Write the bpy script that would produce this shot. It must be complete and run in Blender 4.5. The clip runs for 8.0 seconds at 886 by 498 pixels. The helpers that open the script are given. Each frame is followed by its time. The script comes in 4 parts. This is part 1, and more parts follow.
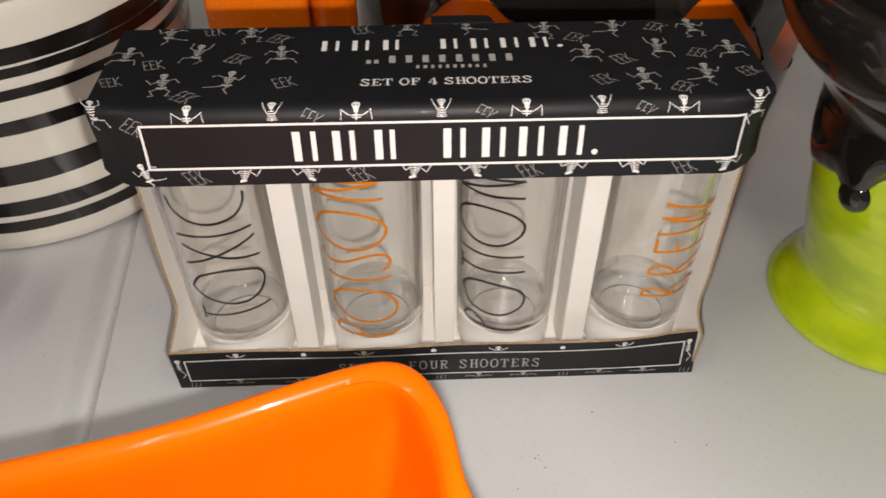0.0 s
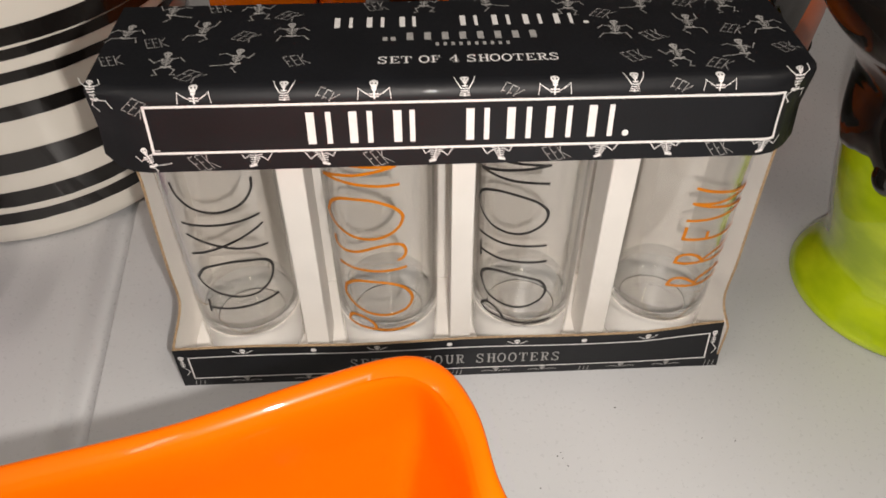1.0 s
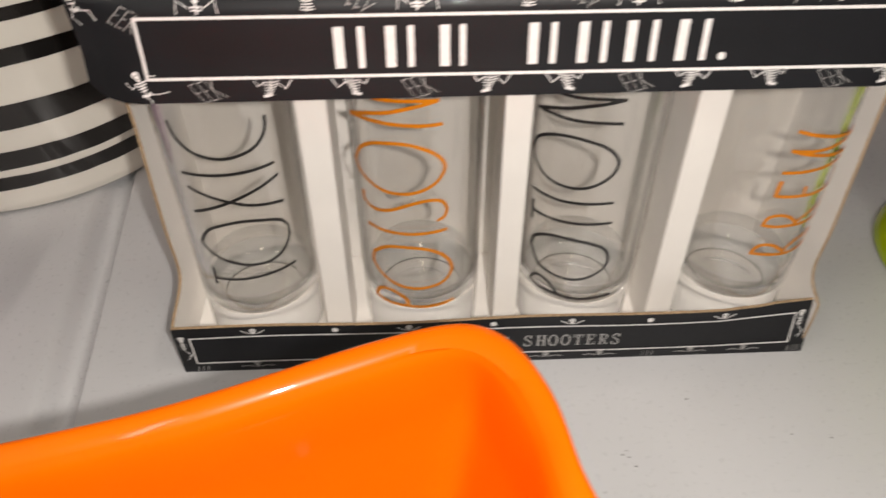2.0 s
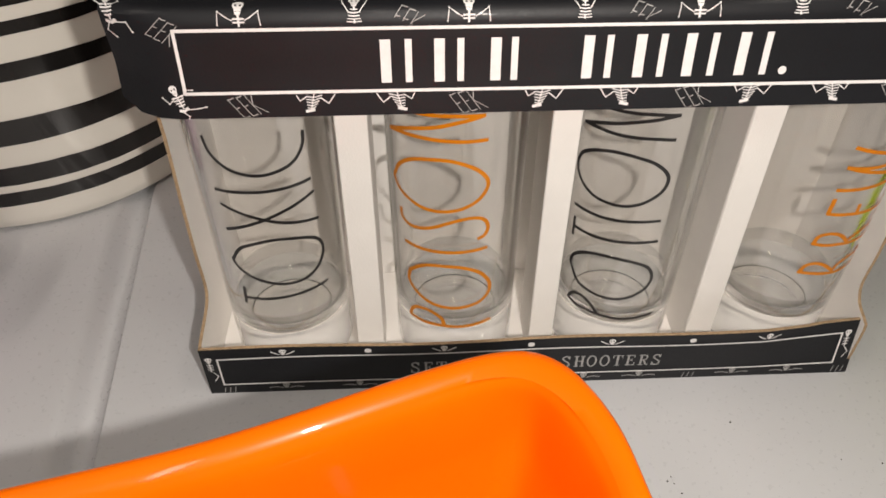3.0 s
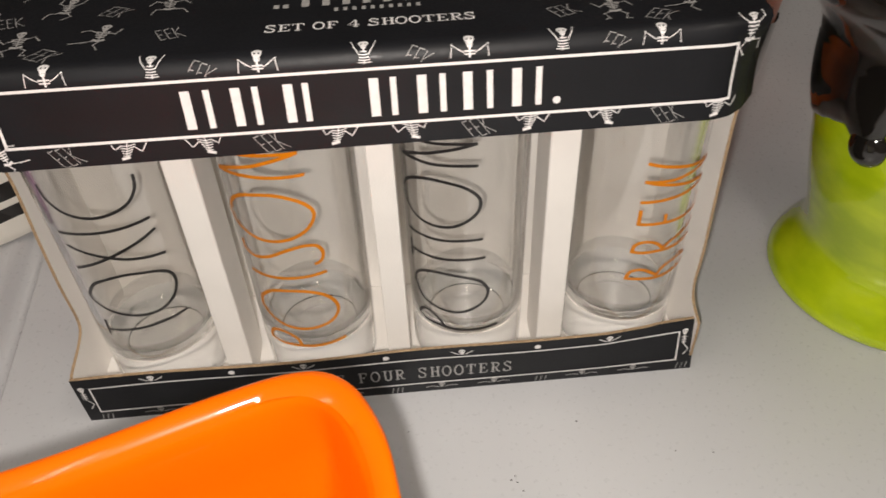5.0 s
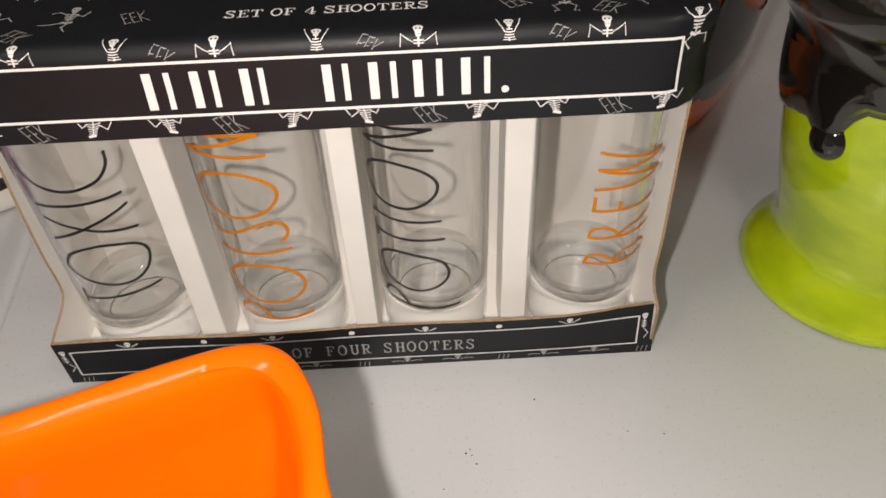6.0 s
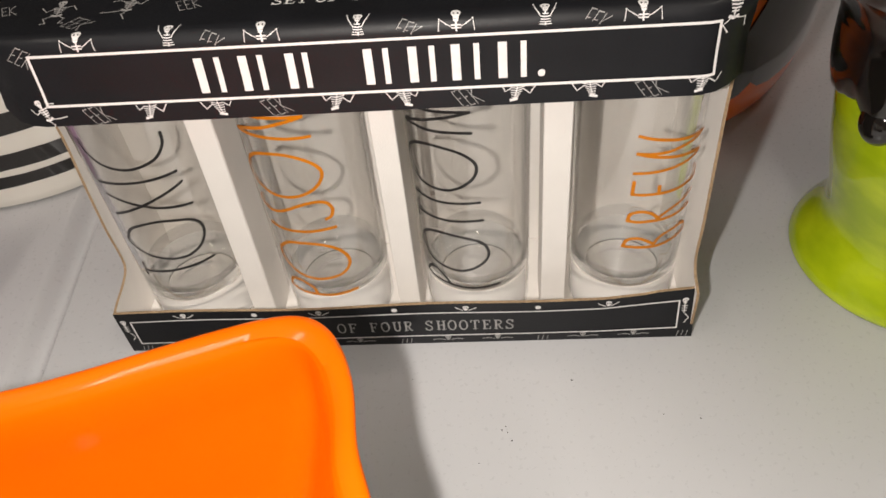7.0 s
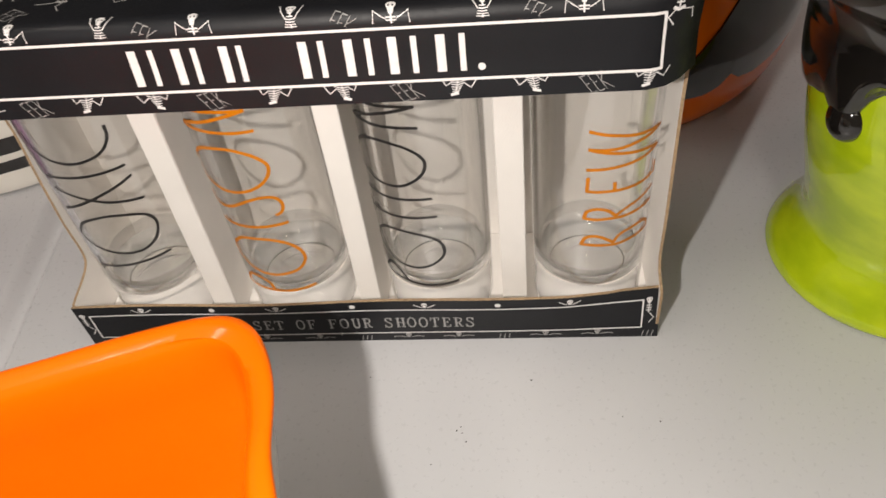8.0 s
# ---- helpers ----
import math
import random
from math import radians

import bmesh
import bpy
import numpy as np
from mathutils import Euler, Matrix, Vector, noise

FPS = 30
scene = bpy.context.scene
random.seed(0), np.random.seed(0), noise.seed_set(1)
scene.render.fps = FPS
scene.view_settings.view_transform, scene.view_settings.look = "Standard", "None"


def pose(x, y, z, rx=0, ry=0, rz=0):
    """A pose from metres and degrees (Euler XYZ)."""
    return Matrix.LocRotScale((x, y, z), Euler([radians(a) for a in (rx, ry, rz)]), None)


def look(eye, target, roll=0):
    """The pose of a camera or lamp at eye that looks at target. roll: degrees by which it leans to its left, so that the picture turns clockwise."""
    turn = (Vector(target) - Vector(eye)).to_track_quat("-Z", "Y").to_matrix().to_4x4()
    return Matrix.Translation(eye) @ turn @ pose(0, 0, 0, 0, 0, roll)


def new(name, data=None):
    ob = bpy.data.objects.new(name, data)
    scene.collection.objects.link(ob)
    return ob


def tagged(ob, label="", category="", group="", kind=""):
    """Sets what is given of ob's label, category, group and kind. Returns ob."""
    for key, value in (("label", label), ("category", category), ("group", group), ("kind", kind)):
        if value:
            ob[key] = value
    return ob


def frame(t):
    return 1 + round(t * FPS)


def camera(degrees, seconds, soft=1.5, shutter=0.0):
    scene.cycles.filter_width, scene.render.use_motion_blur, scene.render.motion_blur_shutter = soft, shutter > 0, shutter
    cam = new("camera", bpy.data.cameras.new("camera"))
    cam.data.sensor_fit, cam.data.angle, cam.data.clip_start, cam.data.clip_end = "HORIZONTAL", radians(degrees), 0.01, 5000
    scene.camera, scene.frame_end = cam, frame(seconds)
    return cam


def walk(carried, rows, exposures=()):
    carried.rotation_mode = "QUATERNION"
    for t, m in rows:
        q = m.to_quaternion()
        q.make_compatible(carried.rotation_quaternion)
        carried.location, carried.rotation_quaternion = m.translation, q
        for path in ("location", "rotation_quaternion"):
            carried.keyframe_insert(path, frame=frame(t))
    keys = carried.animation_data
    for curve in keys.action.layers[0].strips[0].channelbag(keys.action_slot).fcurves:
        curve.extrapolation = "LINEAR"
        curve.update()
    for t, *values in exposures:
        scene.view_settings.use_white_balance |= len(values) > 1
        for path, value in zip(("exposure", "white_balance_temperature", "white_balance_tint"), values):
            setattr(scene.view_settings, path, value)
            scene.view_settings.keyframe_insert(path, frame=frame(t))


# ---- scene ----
cam = camera(59.6, 8.0, soft=1.6, shutter=0.4)
PATH = [
    (0, (-0.005, -0.212, 0.283), (0.044, 1.237, -1.095), -0.2),
    (0.5, (-0.018, -0.205, 0.278), (0.04, 1.241, -1.102), 0.0),
    (1, (-0.015, -0.203, 0.271), (0.057, 1.238, -1.114), 0.1),
    (1.5, (-0.012, -0.201, 0.253), (0.058, 1.242, -1.131), -0.2),
    (2, (-0.027, -0.181, 0.228), (0.03, 1.277, -1.139), -0.2),
    (2.2, (-0.04, -0.18, 0.223), (0.019, 1.285, -1.137), 0.1),
    (3.3, (-0.039, -0.17, 0.226), (0.027, 1.302, -1.127), -0.2),
    (3.5, (-0.031, -0.172, 0.227), (0.041, 1.301, -1.123), -0.5),
    (4, (-0.019, -0.178, 0.233), (0.065, 1.309, -1.103), -1.3),
    (4.5, (-0.006, -0.182, 0.237), (0.082, 1.305, -1.098), -2.0),
    (5, (0.01, -0.184, 0.24), (0.095, 1.295, -1.104), -2.4),
    (5.2, (0.017, -0.187, 0.243), (0.093, 1.284, -1.11), -2.4),
    (6.3, (0.034, -0.193, 0.247), (0.008, 1.234, -1.155), -3.4),
    (6.5, (0.035, -0.196, 0.246), (-0.027, 1.225, -1.16), -4.2),
    (7, (0.04, -0.196, 0.25), (-0.106, 1.215, -1.16), -6.2),
    (7.5, (0.054, -0.196, 0.251), (-0.136, 1.196, -1.173), -7.3),
    (8, (0.064, -0.188, 0.246), (-0.141, 1.196, -1.183), -7.6),
]
walk(cam, [(t, look(eye, target, roll)) for t, eye, target, roll in PATH],
     [(0.0, 0.04), (1.0, 0.02), (3.5, -0.06), (4.5, -0.05), (6.5, 0.02), (8.0, 0.08)])

# ---- world, lamps, exposure ----
world = bpy.data.worlds.new("shop")
scene.world = world
world.use_nodes = True
world.node_tree.nodes["Background"].inputs[0].default_value = (1.0, 0.93, 0.85, 1)
world.node_tree.nodes["Background"].inputs[1].default_value = 0.02


def lamp(name, kind, place, energy, colour, **more):
    data = bpy.data.lights.new(name, kind)
    data.energy, data.color = energy, colour
    for key, value in more.items():
        if key == "radius":
            data.shadow_soft_size = value
        elif key == "size":
            data.shape, data.size, data.size_y = "RECTANGLE", value[0], value[1]
    ob = new(name, data)
    ob.matrix_world = pose(*place)
    return ob


# clear glass stays clear to bounced light
scene.cycles.blur_glossy = 0.0
# the phone's torch, beside the lens, and the shop's ceiling tubes
lamp("phone_torch", "POINT", (-0.002, -0.199, 0.240), 2.7, (1.0, 0.93, 0.86), radius=0.0045)
for x, y, power in ((-1.1, -0.4, 8.5), (0.9, -0.4, 9.0), (-0.1, -1.6, 8.0)):
    lamp("ceiling_tube_lamp", "AREA", (x, y, 1.88), power, (1.0, 0.9, 0.8), size=(0.14, 1.3))


# ---- materials ----
def mat(name, colour, rough=0.5, metal=0.0, vary=0.12, scale=60.0, bump=0.0, bump_scale=400.0, coat=0.0, rough_vary=0.1, second=None, stretch=(1, 1, 1), spec=0.5):
    m = bpy.data.materials.new(name)
    m.use_nodes = True
    nt = m.node_tree
    bsdf = nt.nodes["Principled BSDF"]
    tc = nt.nodes.new("ShaderNodeTexCoord")
    mp = nt.nodes.new("ShaderNodeMapping")
    mp.inputs["Scale"].default_value = stretch
    nt.links.new(tc.outputs["Object"], mp.inputs["Vector"])
    big = nt.nodes.new("ShaderNodeTexNoise")
    big.inputs["Scale"].default_value, big.inputs["Detail"].default_value = scale, 6
    nt.links.new(mp.outputs[0], big.inputs["Vector"])
    ramp = nt.nodes.new("ShaderNodeMix")
    ramp.data_type = "RGBA"
    other = second or [c * (1 - vary) for c in colour]
    ramp.inputs["A"].default_value = (*colour, 1)
    ramp.inputs["B"].default_value = (*other, 1)
    spread = nt.nodes.new("ShaderNodeMapRange")
    spread.inputs["From Min"].default_value, spread.inputs["From Max"].default_value = 0.35, 0.65
    nt.links.new(big.outputs["Fac"], spread.inputs["Value"])
    nt.links.new(spread.outputs[0], ramp.inputs["Factor"])
    nt.links.new(ramp.outputs["Result"], bsdf.inputs["Base Color"])
    fine = nt.nodes.new("ShaderNodeTexNoise")
    fine.inputs["Scale"].default_value, fine.inputs["Detail"].default_value = bump_scale, 4
    nt.links.new(mp.outputs[0], fine.inputs["Vector"])
    rr = nt.nodes.new("ShaderNodeMapRange")
    rr.inputs["To Min"].default_value, rr.inputs["To Max"].default_value = max(0.0, rough - rough_vary), min(1.0, rough + rough_vary)
    nt.links.new(fine.outputs["Fac"], rr.inputs["Value"])
    nt.links.new(rr.outputs[0], bsdf.inputs["Roughness"])
    if bump:
        b = nt.nodes.new("ShaderNodeBump")
        b.inputs["Strength"].default_value, b.inputs["Distance"].default_value = bump, 0.0004
        nt.links.new(fine.outputs["Fac"], b.inputs["Height"])
        nt.links.new(b.outputs[0], bsdf.inputs["Normal"])
    bsdf.inputs["Metallic"].default_value = metal
    bsdf.inputs["Coat Weight"].default_value = coat
    bsdf.inputs["Coat Roughness"].default_value = 0.04
    bsdf.inputs["Specular IOR Level"].default_value = spec
    return m


def clear_glass(name, tint=(1, 1, 1), rough=0.0):
    m = bpy.data.materials.new(name)
    m.use_nodes = True
    b = m.node_tree.nodes["Principled BSDF"]
    b.inputs["Base Color"].default_value = (*tint, 1)
    b.inputs["Transmission Weight"].default_value = 1.0
    b.inputs["Roughness"].default_value = rough
    b.inputs["IOR"].default_value = 1.48
    b.inputs["Coat Weight"].default_value = 0.9
    b.inputs["Coat Roughness"].default_value = 0.035
    return m


M_SHELF = mat("shelf_laminate", (0.555, 0.558, 0.572), 0.30, vary=0.05, scale=9, bump=0.07, bump_scale=500)
M_BLACK_CARD = mat("black_coated_card", (0.0068, 0.0075, 0.0100), 0.52, vary=0.3, scale=40, bump=0.10, bump_scale=1400, spec=0.36, coat=0.04)
M_WHITE_CARD = mat("white_card", (0.83, 0.795, 0.755), 0.75, vary=0.05, scale=50, bump=0.2, bump_scale=1500)
M_BROWN_CARD = mat("brown_card_edge", (0.42, 0.29, 0.17), 0.85, vary=0.35, scale=900, bump=0.5, bump_scale=2500)
M_PRINT = mat("white_print", (0.80, 0.78, 0.77), 0.5, vary=0.08, scale=500)
M_GREY_PRINT = mat("grey_print", (0.40, 0.39, 0.38), 0.5, vary=0.25, scale=600)
M_GLASS = clear_glass("clear_glass", (0.905, 0.895, 0.878))
# the grey look of the well's floor is put into this darker tint
M_GLASS_FLOOR = clear_glass("well_shade_glass", (0.50, 0.50, 0.49), 0.01)
# milky white stands in for torch light gathered in the clear base
M_GLASS_BASE = clear_glass("milky_base_glow", (0.99, 0.98, 0.96), 0.05)
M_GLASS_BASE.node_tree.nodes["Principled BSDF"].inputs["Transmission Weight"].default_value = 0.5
M_INK_BLACK = mat("black_enamel_print", (0.012, 0.011, 0.011), 0.35, vary=0.2, scale=300)
M_INK_ORANGE = mat("orange_enamel_print", (0.60, 0.19, 0.002), 0.5, vary=0.15, scale=300, spec=0.2)
M_ORANGE = mat("orange_glaze", (0.82, 0.138, 0.0006), 0.30, vary=0.06, scale=30, coat=0.45, rough_vary=0.04, spec=0.12)
M_CREAM = mat("cream_glaze", (0.86, 0.82, 0.74), 0.16, vary=0.04, scale=25, coat=0.4, rough_vary=0.05)
M_BLACK_GLAZE = mat("black_glaze", (0.012, 0.010, 0.009), 0.10, vary=0.3, scale=30, coat=0.7, rough_vary=0.04)
M_STRIPE = mat("black_painted_stripe", (0.018, 0.016, 0.015), 0.16, vary=0.4, scale=35, coat=0.4, rough_vary=0.06)
M_GREEN = mat("lime_green_glaze", (0.50, 0.62, 0.012), 0.10, scale=38, second=(0.34, 0.46, 0.006), coat=0.6, rough_vary=0.04, stretch=(1, 1, 2.2))
M_PURPLE = mat("purple_glaze", (0.40, 0.25, 0.38), 0.3, vary=0.2, scale=40, coat=0.4)
M_ORANGE_BOX = mat("orange_lacquer", (0.86, 0.17, 0.003), 0.25, vary=0.1, scale=20, spec=0.3)
M_WALL = mat("shop_wall_paint", (0.55, 0.52, 0.48), 0.8, vary=0.08, scale=3)
M_DARK = mat("dark_back_board", (0.05, 0.045, 0.042), 0.6, vary=0.3, scale=15)
M_SPECK = mat("dust_speck", (0.05, 0.045, 0.04), 0.9, vary=0.3)


# ---- mesh helpers ----
def link_mesh(name, bm, materials, smooth=None):
    me = bpy.data.meshes.new(name)
    bm.normal_update()
    bm.to_mesh(me)
    bm.free()
    for m in materials if isinstance(materials, (list, tuple)) else [materials]:
        me.materials.append(m)
    if smooth is not None:
        me.polygons.foreach_set("use_smooth", [True] * len(me.polygons))
        me.set_sharp_from_angle(angle=radians(smooth))
    return new(name, me)


def part(name, bm, material, parent, label="", smooth=None):
    ob = link_mesh(name, bm, material, smooth)
    ob.parent = parent
    if label:
        tagged(ob, label)
    return ob


def thing(name, place, label, category, group="", kind=""):
    ob = new(name)
    ob.empty_display_size = 0.02
    ob.matrix_world = place
    return tagged(ob, label, category, group, kind)


def block(bm, lo, hi, bevel=0.0, seg=2):
    """A box from corner lo to corner hi, its edges rounded."""
    made = bmesh.ops.create_cube(bm, size=1)["verts"]
    for v in made:
        v.co = Vector([(lo[i] + hi[i]) / 2 + v.co[i] * (hi[i] - lo[i]) for i in range(3)])
    if bevel:
        edges = list({e for v in made for e in v.link_edges})
        bmesh.ops.bevel(bm, geom=edges, offset=bevel, segments=seg, affect="EDGES", profile=0.5)
    return bm


def smooth_profile(points, steps=6):
    """A Catmull-Rom curve through the (r, z) points."""
    out = []
    n = len(points)
    for i in range(n - 1):
        p0, p1, p2, p3 = (Vector(points[max(0, min(n - 1, i + k))]) for k in (-1, 0, 1, 2))
        for s in range(steps):
            t = s / steps
            out.append(0.5 * (2 * p1 + (p2 - p0) * t + (2 * p0 - 5 * p1 + 4 * p2 - p3) * t * t + (3 * p1 - p0 - 3 * p2 + p3) * t ** 3))
    out.append(Vector(points[-1]))
    return [(max(0.0, p[0]), p[1]) for p in out]


def revolve(profile, seg=96, closed=False, wob=None):
    """Turns an (r, z) profile about z; wob(angle, z) may scale the radius."""
    bm = bmesh.new()
    rings = []
    for r, z in profile:
        if r < 1e-6:
            rings.append([bm.verts.new((0, 0, z))])
        else:
            ring = []
            for i in range(seg):
                a = 2 * math.pi * i / seg
                k = wob(a, z) if wob else 1
                ring.append(bm.verts.new((r * k * math.cos(a), r * k * math.sin(a), z)))
            rings.append(ring)
    pairs = list(zip(rings, rings[1:])) + ([(rings[-1], rings[0])] if closed else [])
    for a, b in pairs:
        for i in range(seg):
            j = (i + 1) % seg
            quad = [a[i % len(a)], a[j % len(a)], b[j % len(b)], b[i % len(b)]]
            quad = list(dict.fromkeys(quad))
            if len(quad) > 2:
                bm.faces.new(quad)
    bmesh.ops.recalc_face_normals(bm, faces=bm.faces)
    return bm


def board(outline, to3d, thick, inward):
    """A card panel: outline in the plane, to3d(a, b) its outer face, thickness along inward. Slots: outer, inner, edge."""
    bm = bmesh.new()
    inward = Vector(inward) * thick
    outer = [bm.verts.new(to3d(a, b)) for a, b in outline]
    inner = [bm.verts.new(Vector(to3d(a, b)) + inward) for a, b in outline]
    f = bm.faces.new(outer)
    g = bm.faces.new(list(reversed(inner)))
    f.material_index, g.material_index = 0, 1
    n = len(outline)
    for i in range(n):
        j = (i + 1) % n
        e = bm.faces.new([outer[j], outer[i], inner[i], inner[j]])
        e.material_index = 2
    bm.normal_update()
    bmesh.ops.triangulate(bm, faces=[f, g])
    bmesh.ops.recalc_face_normals(bm, faces=bm.faces)
    return bm


def stroke(bm, points, width, place, caps=True):
    """A flat printed stroke along points, laid by place(u, v) on a surface."""
    pts = [Vector(p) for p in points]
    rows = []
    for i, p in enumerate(pts):
        d = (pts[min(i + 1, len(pts) - 1)] - pts[max(i - 1, 0)])
        if d.length < 1e-9:
            continue
        d.normalize()
        n = Vector((-d[1], d[0])) * width / 2
        q = p
        if caps and i == 0:
            q = p - d * width * 0.3
        if caps and i == len(pts) - 1:
            q = p + d * width * 0.3
        rows.append((bm.verts.new(place(*(q + n))), bm.verts.new(place(*(q - n)))))
    for (a, b), (c, d) in zip(rows, rows[1:]):
        bm.faces.new((a, b, d, c))


def dense(points, step):
    out = [Vector(points[0])]
    for a, b in zip(points, points[1:]):
        a, b = Vector(a), Vector(b)
        n = max(1, int((b - a).length / step))
        out += [a + (b - a) * (k + 1) / n for k in range(n)]
    return out


def disc(bm, centre, rx, ry, place, seg=12):
    ring = [bm.verts.new(place(centre[0] + rx * math.cos(2 * math.pi * i / seg), centre[1] + ry * math.sin(2 * math.pi * i / seg))) for i in range(seg)]
    bm.faces.new(ring)


def bar(bm, a0, b0, a1, b1, place):
    """A filled rectangle of print."""
    stroke(bm, dense([((a0 + a1) / 2, b0), ((a0 + a1) / 2, b1)], 0.004), a1 - a0, place, caps=False)


def bend(points, steps=5):
    return [(p[0] - 5, p[1]) for p in smooth_profile([(x + 5, y) for x, y in points], steps)]


# capitals with slab feet in a box one high: (stroke width, points)
ROUND = [(0.36 + 0.32 * math.cos(math.pi * k / 14), 0.5 + 0.48 * math.sin(math.pi * k / 14)) for k in range(29)]
SLAB = {
    "S": [(0.13, bend([(0.60, 0.76), (0.50, 0.93), (0.33, 0.97), (0.15, 0.88), (0.13, 0.72), (0.30, 0.56), (0.50, 0.44), (0.61, 0.28), (0.54, 0.08), (0.34, 0.03), (0.16, 0.08), (0.07, 0.26)])), (0.08, [(0.62, 0.99), (0.62, 0.70)]), (0.08, [(0.05, 0.01), (0.05, 0.30)])],
    "E": [(0.17, [(0.18, 0.0), (0.18, 1.0)]), (0.09, [(0.0, 0.95), (0.64, 0.95)]), (0.09, [(0.0, 0.05), (0.68, 0.05)]), (0.09, [(0.18, 0.52), (0.46, 0.52)]), (0.08, [(0.64, 0.98), (0.64, 0.74)]), (0.08, [(0.68, 0.02), (0.68, 0.28)]), (0.08, [(0.46, 0.64), (0.46, 0.40)])],
    "F": [(0.17, [(0.18, 0.0), (0.18, 1.0)]), (0.09, [(0.0, 0.95), (0.64, 0.95)]), (0.09, [(0.0, 0.05), (0.38, 0.05)]), (0.09, [(0.18, 0.50), (0.46, 0.50)]), (0.08, [(0.64, 0.98), (0.64, 0.72)]), (0.08, [(0.46, 0.62), (0.46, 0.38)])],
    "T": [(0.17, [(0.36, 0.0), (0.36, 1.0)]), (0.09, [(0.0, 0.95), (0.72, 0.95)]), (0.08, [(0.02, 0.98), (0.02, 0.70)]), (0.08, [(0.70, 0.98), (0.70, 0.70)]), (0.09, [(0.16, 0.05), (0.56, 0.05)])],
    "O": [(0.14, ROUND)],
    "U": [(0.14, bend([(0.18, 0.97), (0.18, 0.60), (0.19, 0.28), (0.28, 0.08), (0.42, 0.03), (0.56, 0.09), (0.63, 0.30), (0.63, 0.97)])), (0.09, [(0.0, 0.95), (0.36, 0.95)]), (0.09, [(0.48, 0.95), (0.78, 0.95)])],
    "R": [(0.17, [(0.18, 0.0), (0.18, 1.0)]), (0.09, [(0.0, 0.05), (0.36, 0.05)]), (0.12, bend([(0.0, 0.95), (0.40, 0.95), (0.58, 0.88), (0.62, 0.74), (0.56, 0.58), (0.40, 0.50), (0.18, 0.49)])), (0.14, [(0.38, 0.50), (0.58, 0.08), (0.76, 0.05)])],
    "H": [(0.17, [(0.18, 0.0), (0.18, 1.0)]), (0.17, [(0.64, 0.0), (0.64, 1.0)]), (0.09, [(0.18, 0.52), (0.64, 0.52)])] + [(0.09, [(x, z), (x + 0.34, z)]) for x in (0.0, 0.47) for z in (0.05, 0.95)],
    "4": [(0.15, [(0.52, 0.0), (0.52, 1.0)]), (0.09, [(0.50, 0.97), (0.06, 0.30), (0.74, 0.30)]), (0.09, [(0.34, 0.05), (0.70, 0.05)])],
}


def slab_words(words, width, height, centre, place, material, parent, gap, space):
    """Slab-footed capitals in a box of that size, each letter a part of its own."""
    total = sum(space if c == " " else 0.75 + gap for c in words) - gap
    k, x = width / total, 0.0
    for c in words:
        if c == " ":
            x += space
            continue
        bm = bmesh.new()
        for w, points in SLAB[c]:
            pts = [(centre[0] - width / 2 + (x + u) * k, centre[1] + (v - 0.5) * height) for u, v in points]
            stroke(bm, pts, 0.86 * w * (k + height) / 2, place, caps=False)
        part("printed_letter", bm, material, parent)
        x += 0.75 + gap


# ---- the shop round the shelf ----
def wall(name, lo, hi, material):
    return tagged(link_mesh(name, block(bmesh.new(), lo, hi), material), kind="structure")


wall("floor", (-2.6, -2.9, -1.0), (2.6, 2.1, -0.95), M_WALL)
wall("ceiling", (-2.6, -2.9, 1.95), (2.6, 2.1, 2.0), M_WALL)
wall("wall_north", (-2.6, 2.1, -0.95), (2.6, 2.2, 1.95), M_WALL)
wall("wall_south", (-2.6, -3.0, -0.95), (2.6, -2.9, 1.95), M_WALL)
wall("wall_west", (-2.7, -2.9, -0.95), (-2.6, 2.1, 1.95), M_WALL)
wall("wall_east", (2.6, -2.9, -0.95), (2.7, 2.1, 1.95), M_WALL)

# the shelf: two laminate boards that meet in a rounded groove
SEAM = 5.5
turn = pose(-0.1513, 0, 0, 0, 0, SEAM)
shelf = tagged(new("shelf"), kind="structure")
bm = block(bmesh.new(), (0.0, -0.34, -0.02), (1.0, 0.47, 0.0))
bm.transform(turn)
part("shelf_board", bm, M_SHELF, shelf, smooth=40)
bm = block(bmesh.new(), (-0.9, -0.34, -0.02), (-0.0180, 0.47, 0.0))
bm.transform(turn)
part("shelf_board", bm, M_SHELF, shelf, smooth=40)
dip = [(-0.0180, 0.0)] + [(u - 0.1, z) for u, z in smooth_profile([(0.1 - 0.0165, -0.0001), (0.1 - 0.0145, -0.0010), (0.1 - 0.0120, -0.0030), (0.1 - 0.0095, -0.0050), (0.1 - 0.0070, -0.0060), (0.1 - 0.0048, -0.0055), (0.1 - 0.0026, -0.0037), (0.1 - 0.0010, -0.0016), (0.1 - 0.0001, -0.0001)], 5)]
bm = bmesh.new()
rows = []
for k in range(28):
    y = -0.34 + 0.81 * k / 27
    rows.append([bm.verts.new((u, y, z)) for u, z in [(-0.0179, -0.02)] + dip + [(-0.0001, -0.02)]])
for p, q in zip(rows, rows[1:]):
    for a in range(len(p) - 1):
        bm.faces.new((p[a], p[a + 1], q[a + 1], q[a]))
bm.transform(turn)
bmesh.ops.recalc_face_normals(bm, faces=bm.faces)
part("shelf_joint", bm, M_SHELF, shelf, smooth=45)
wall("wall_shelf_back", (-1.1, 0.60, -0.3), (1.1, 0.62, 0.55), M_DARK)


# ---- the boxed set of glasses ----
HALF, DEEP, TOP = 0.115, 0.0588, 0.143
BEND = 0.0026


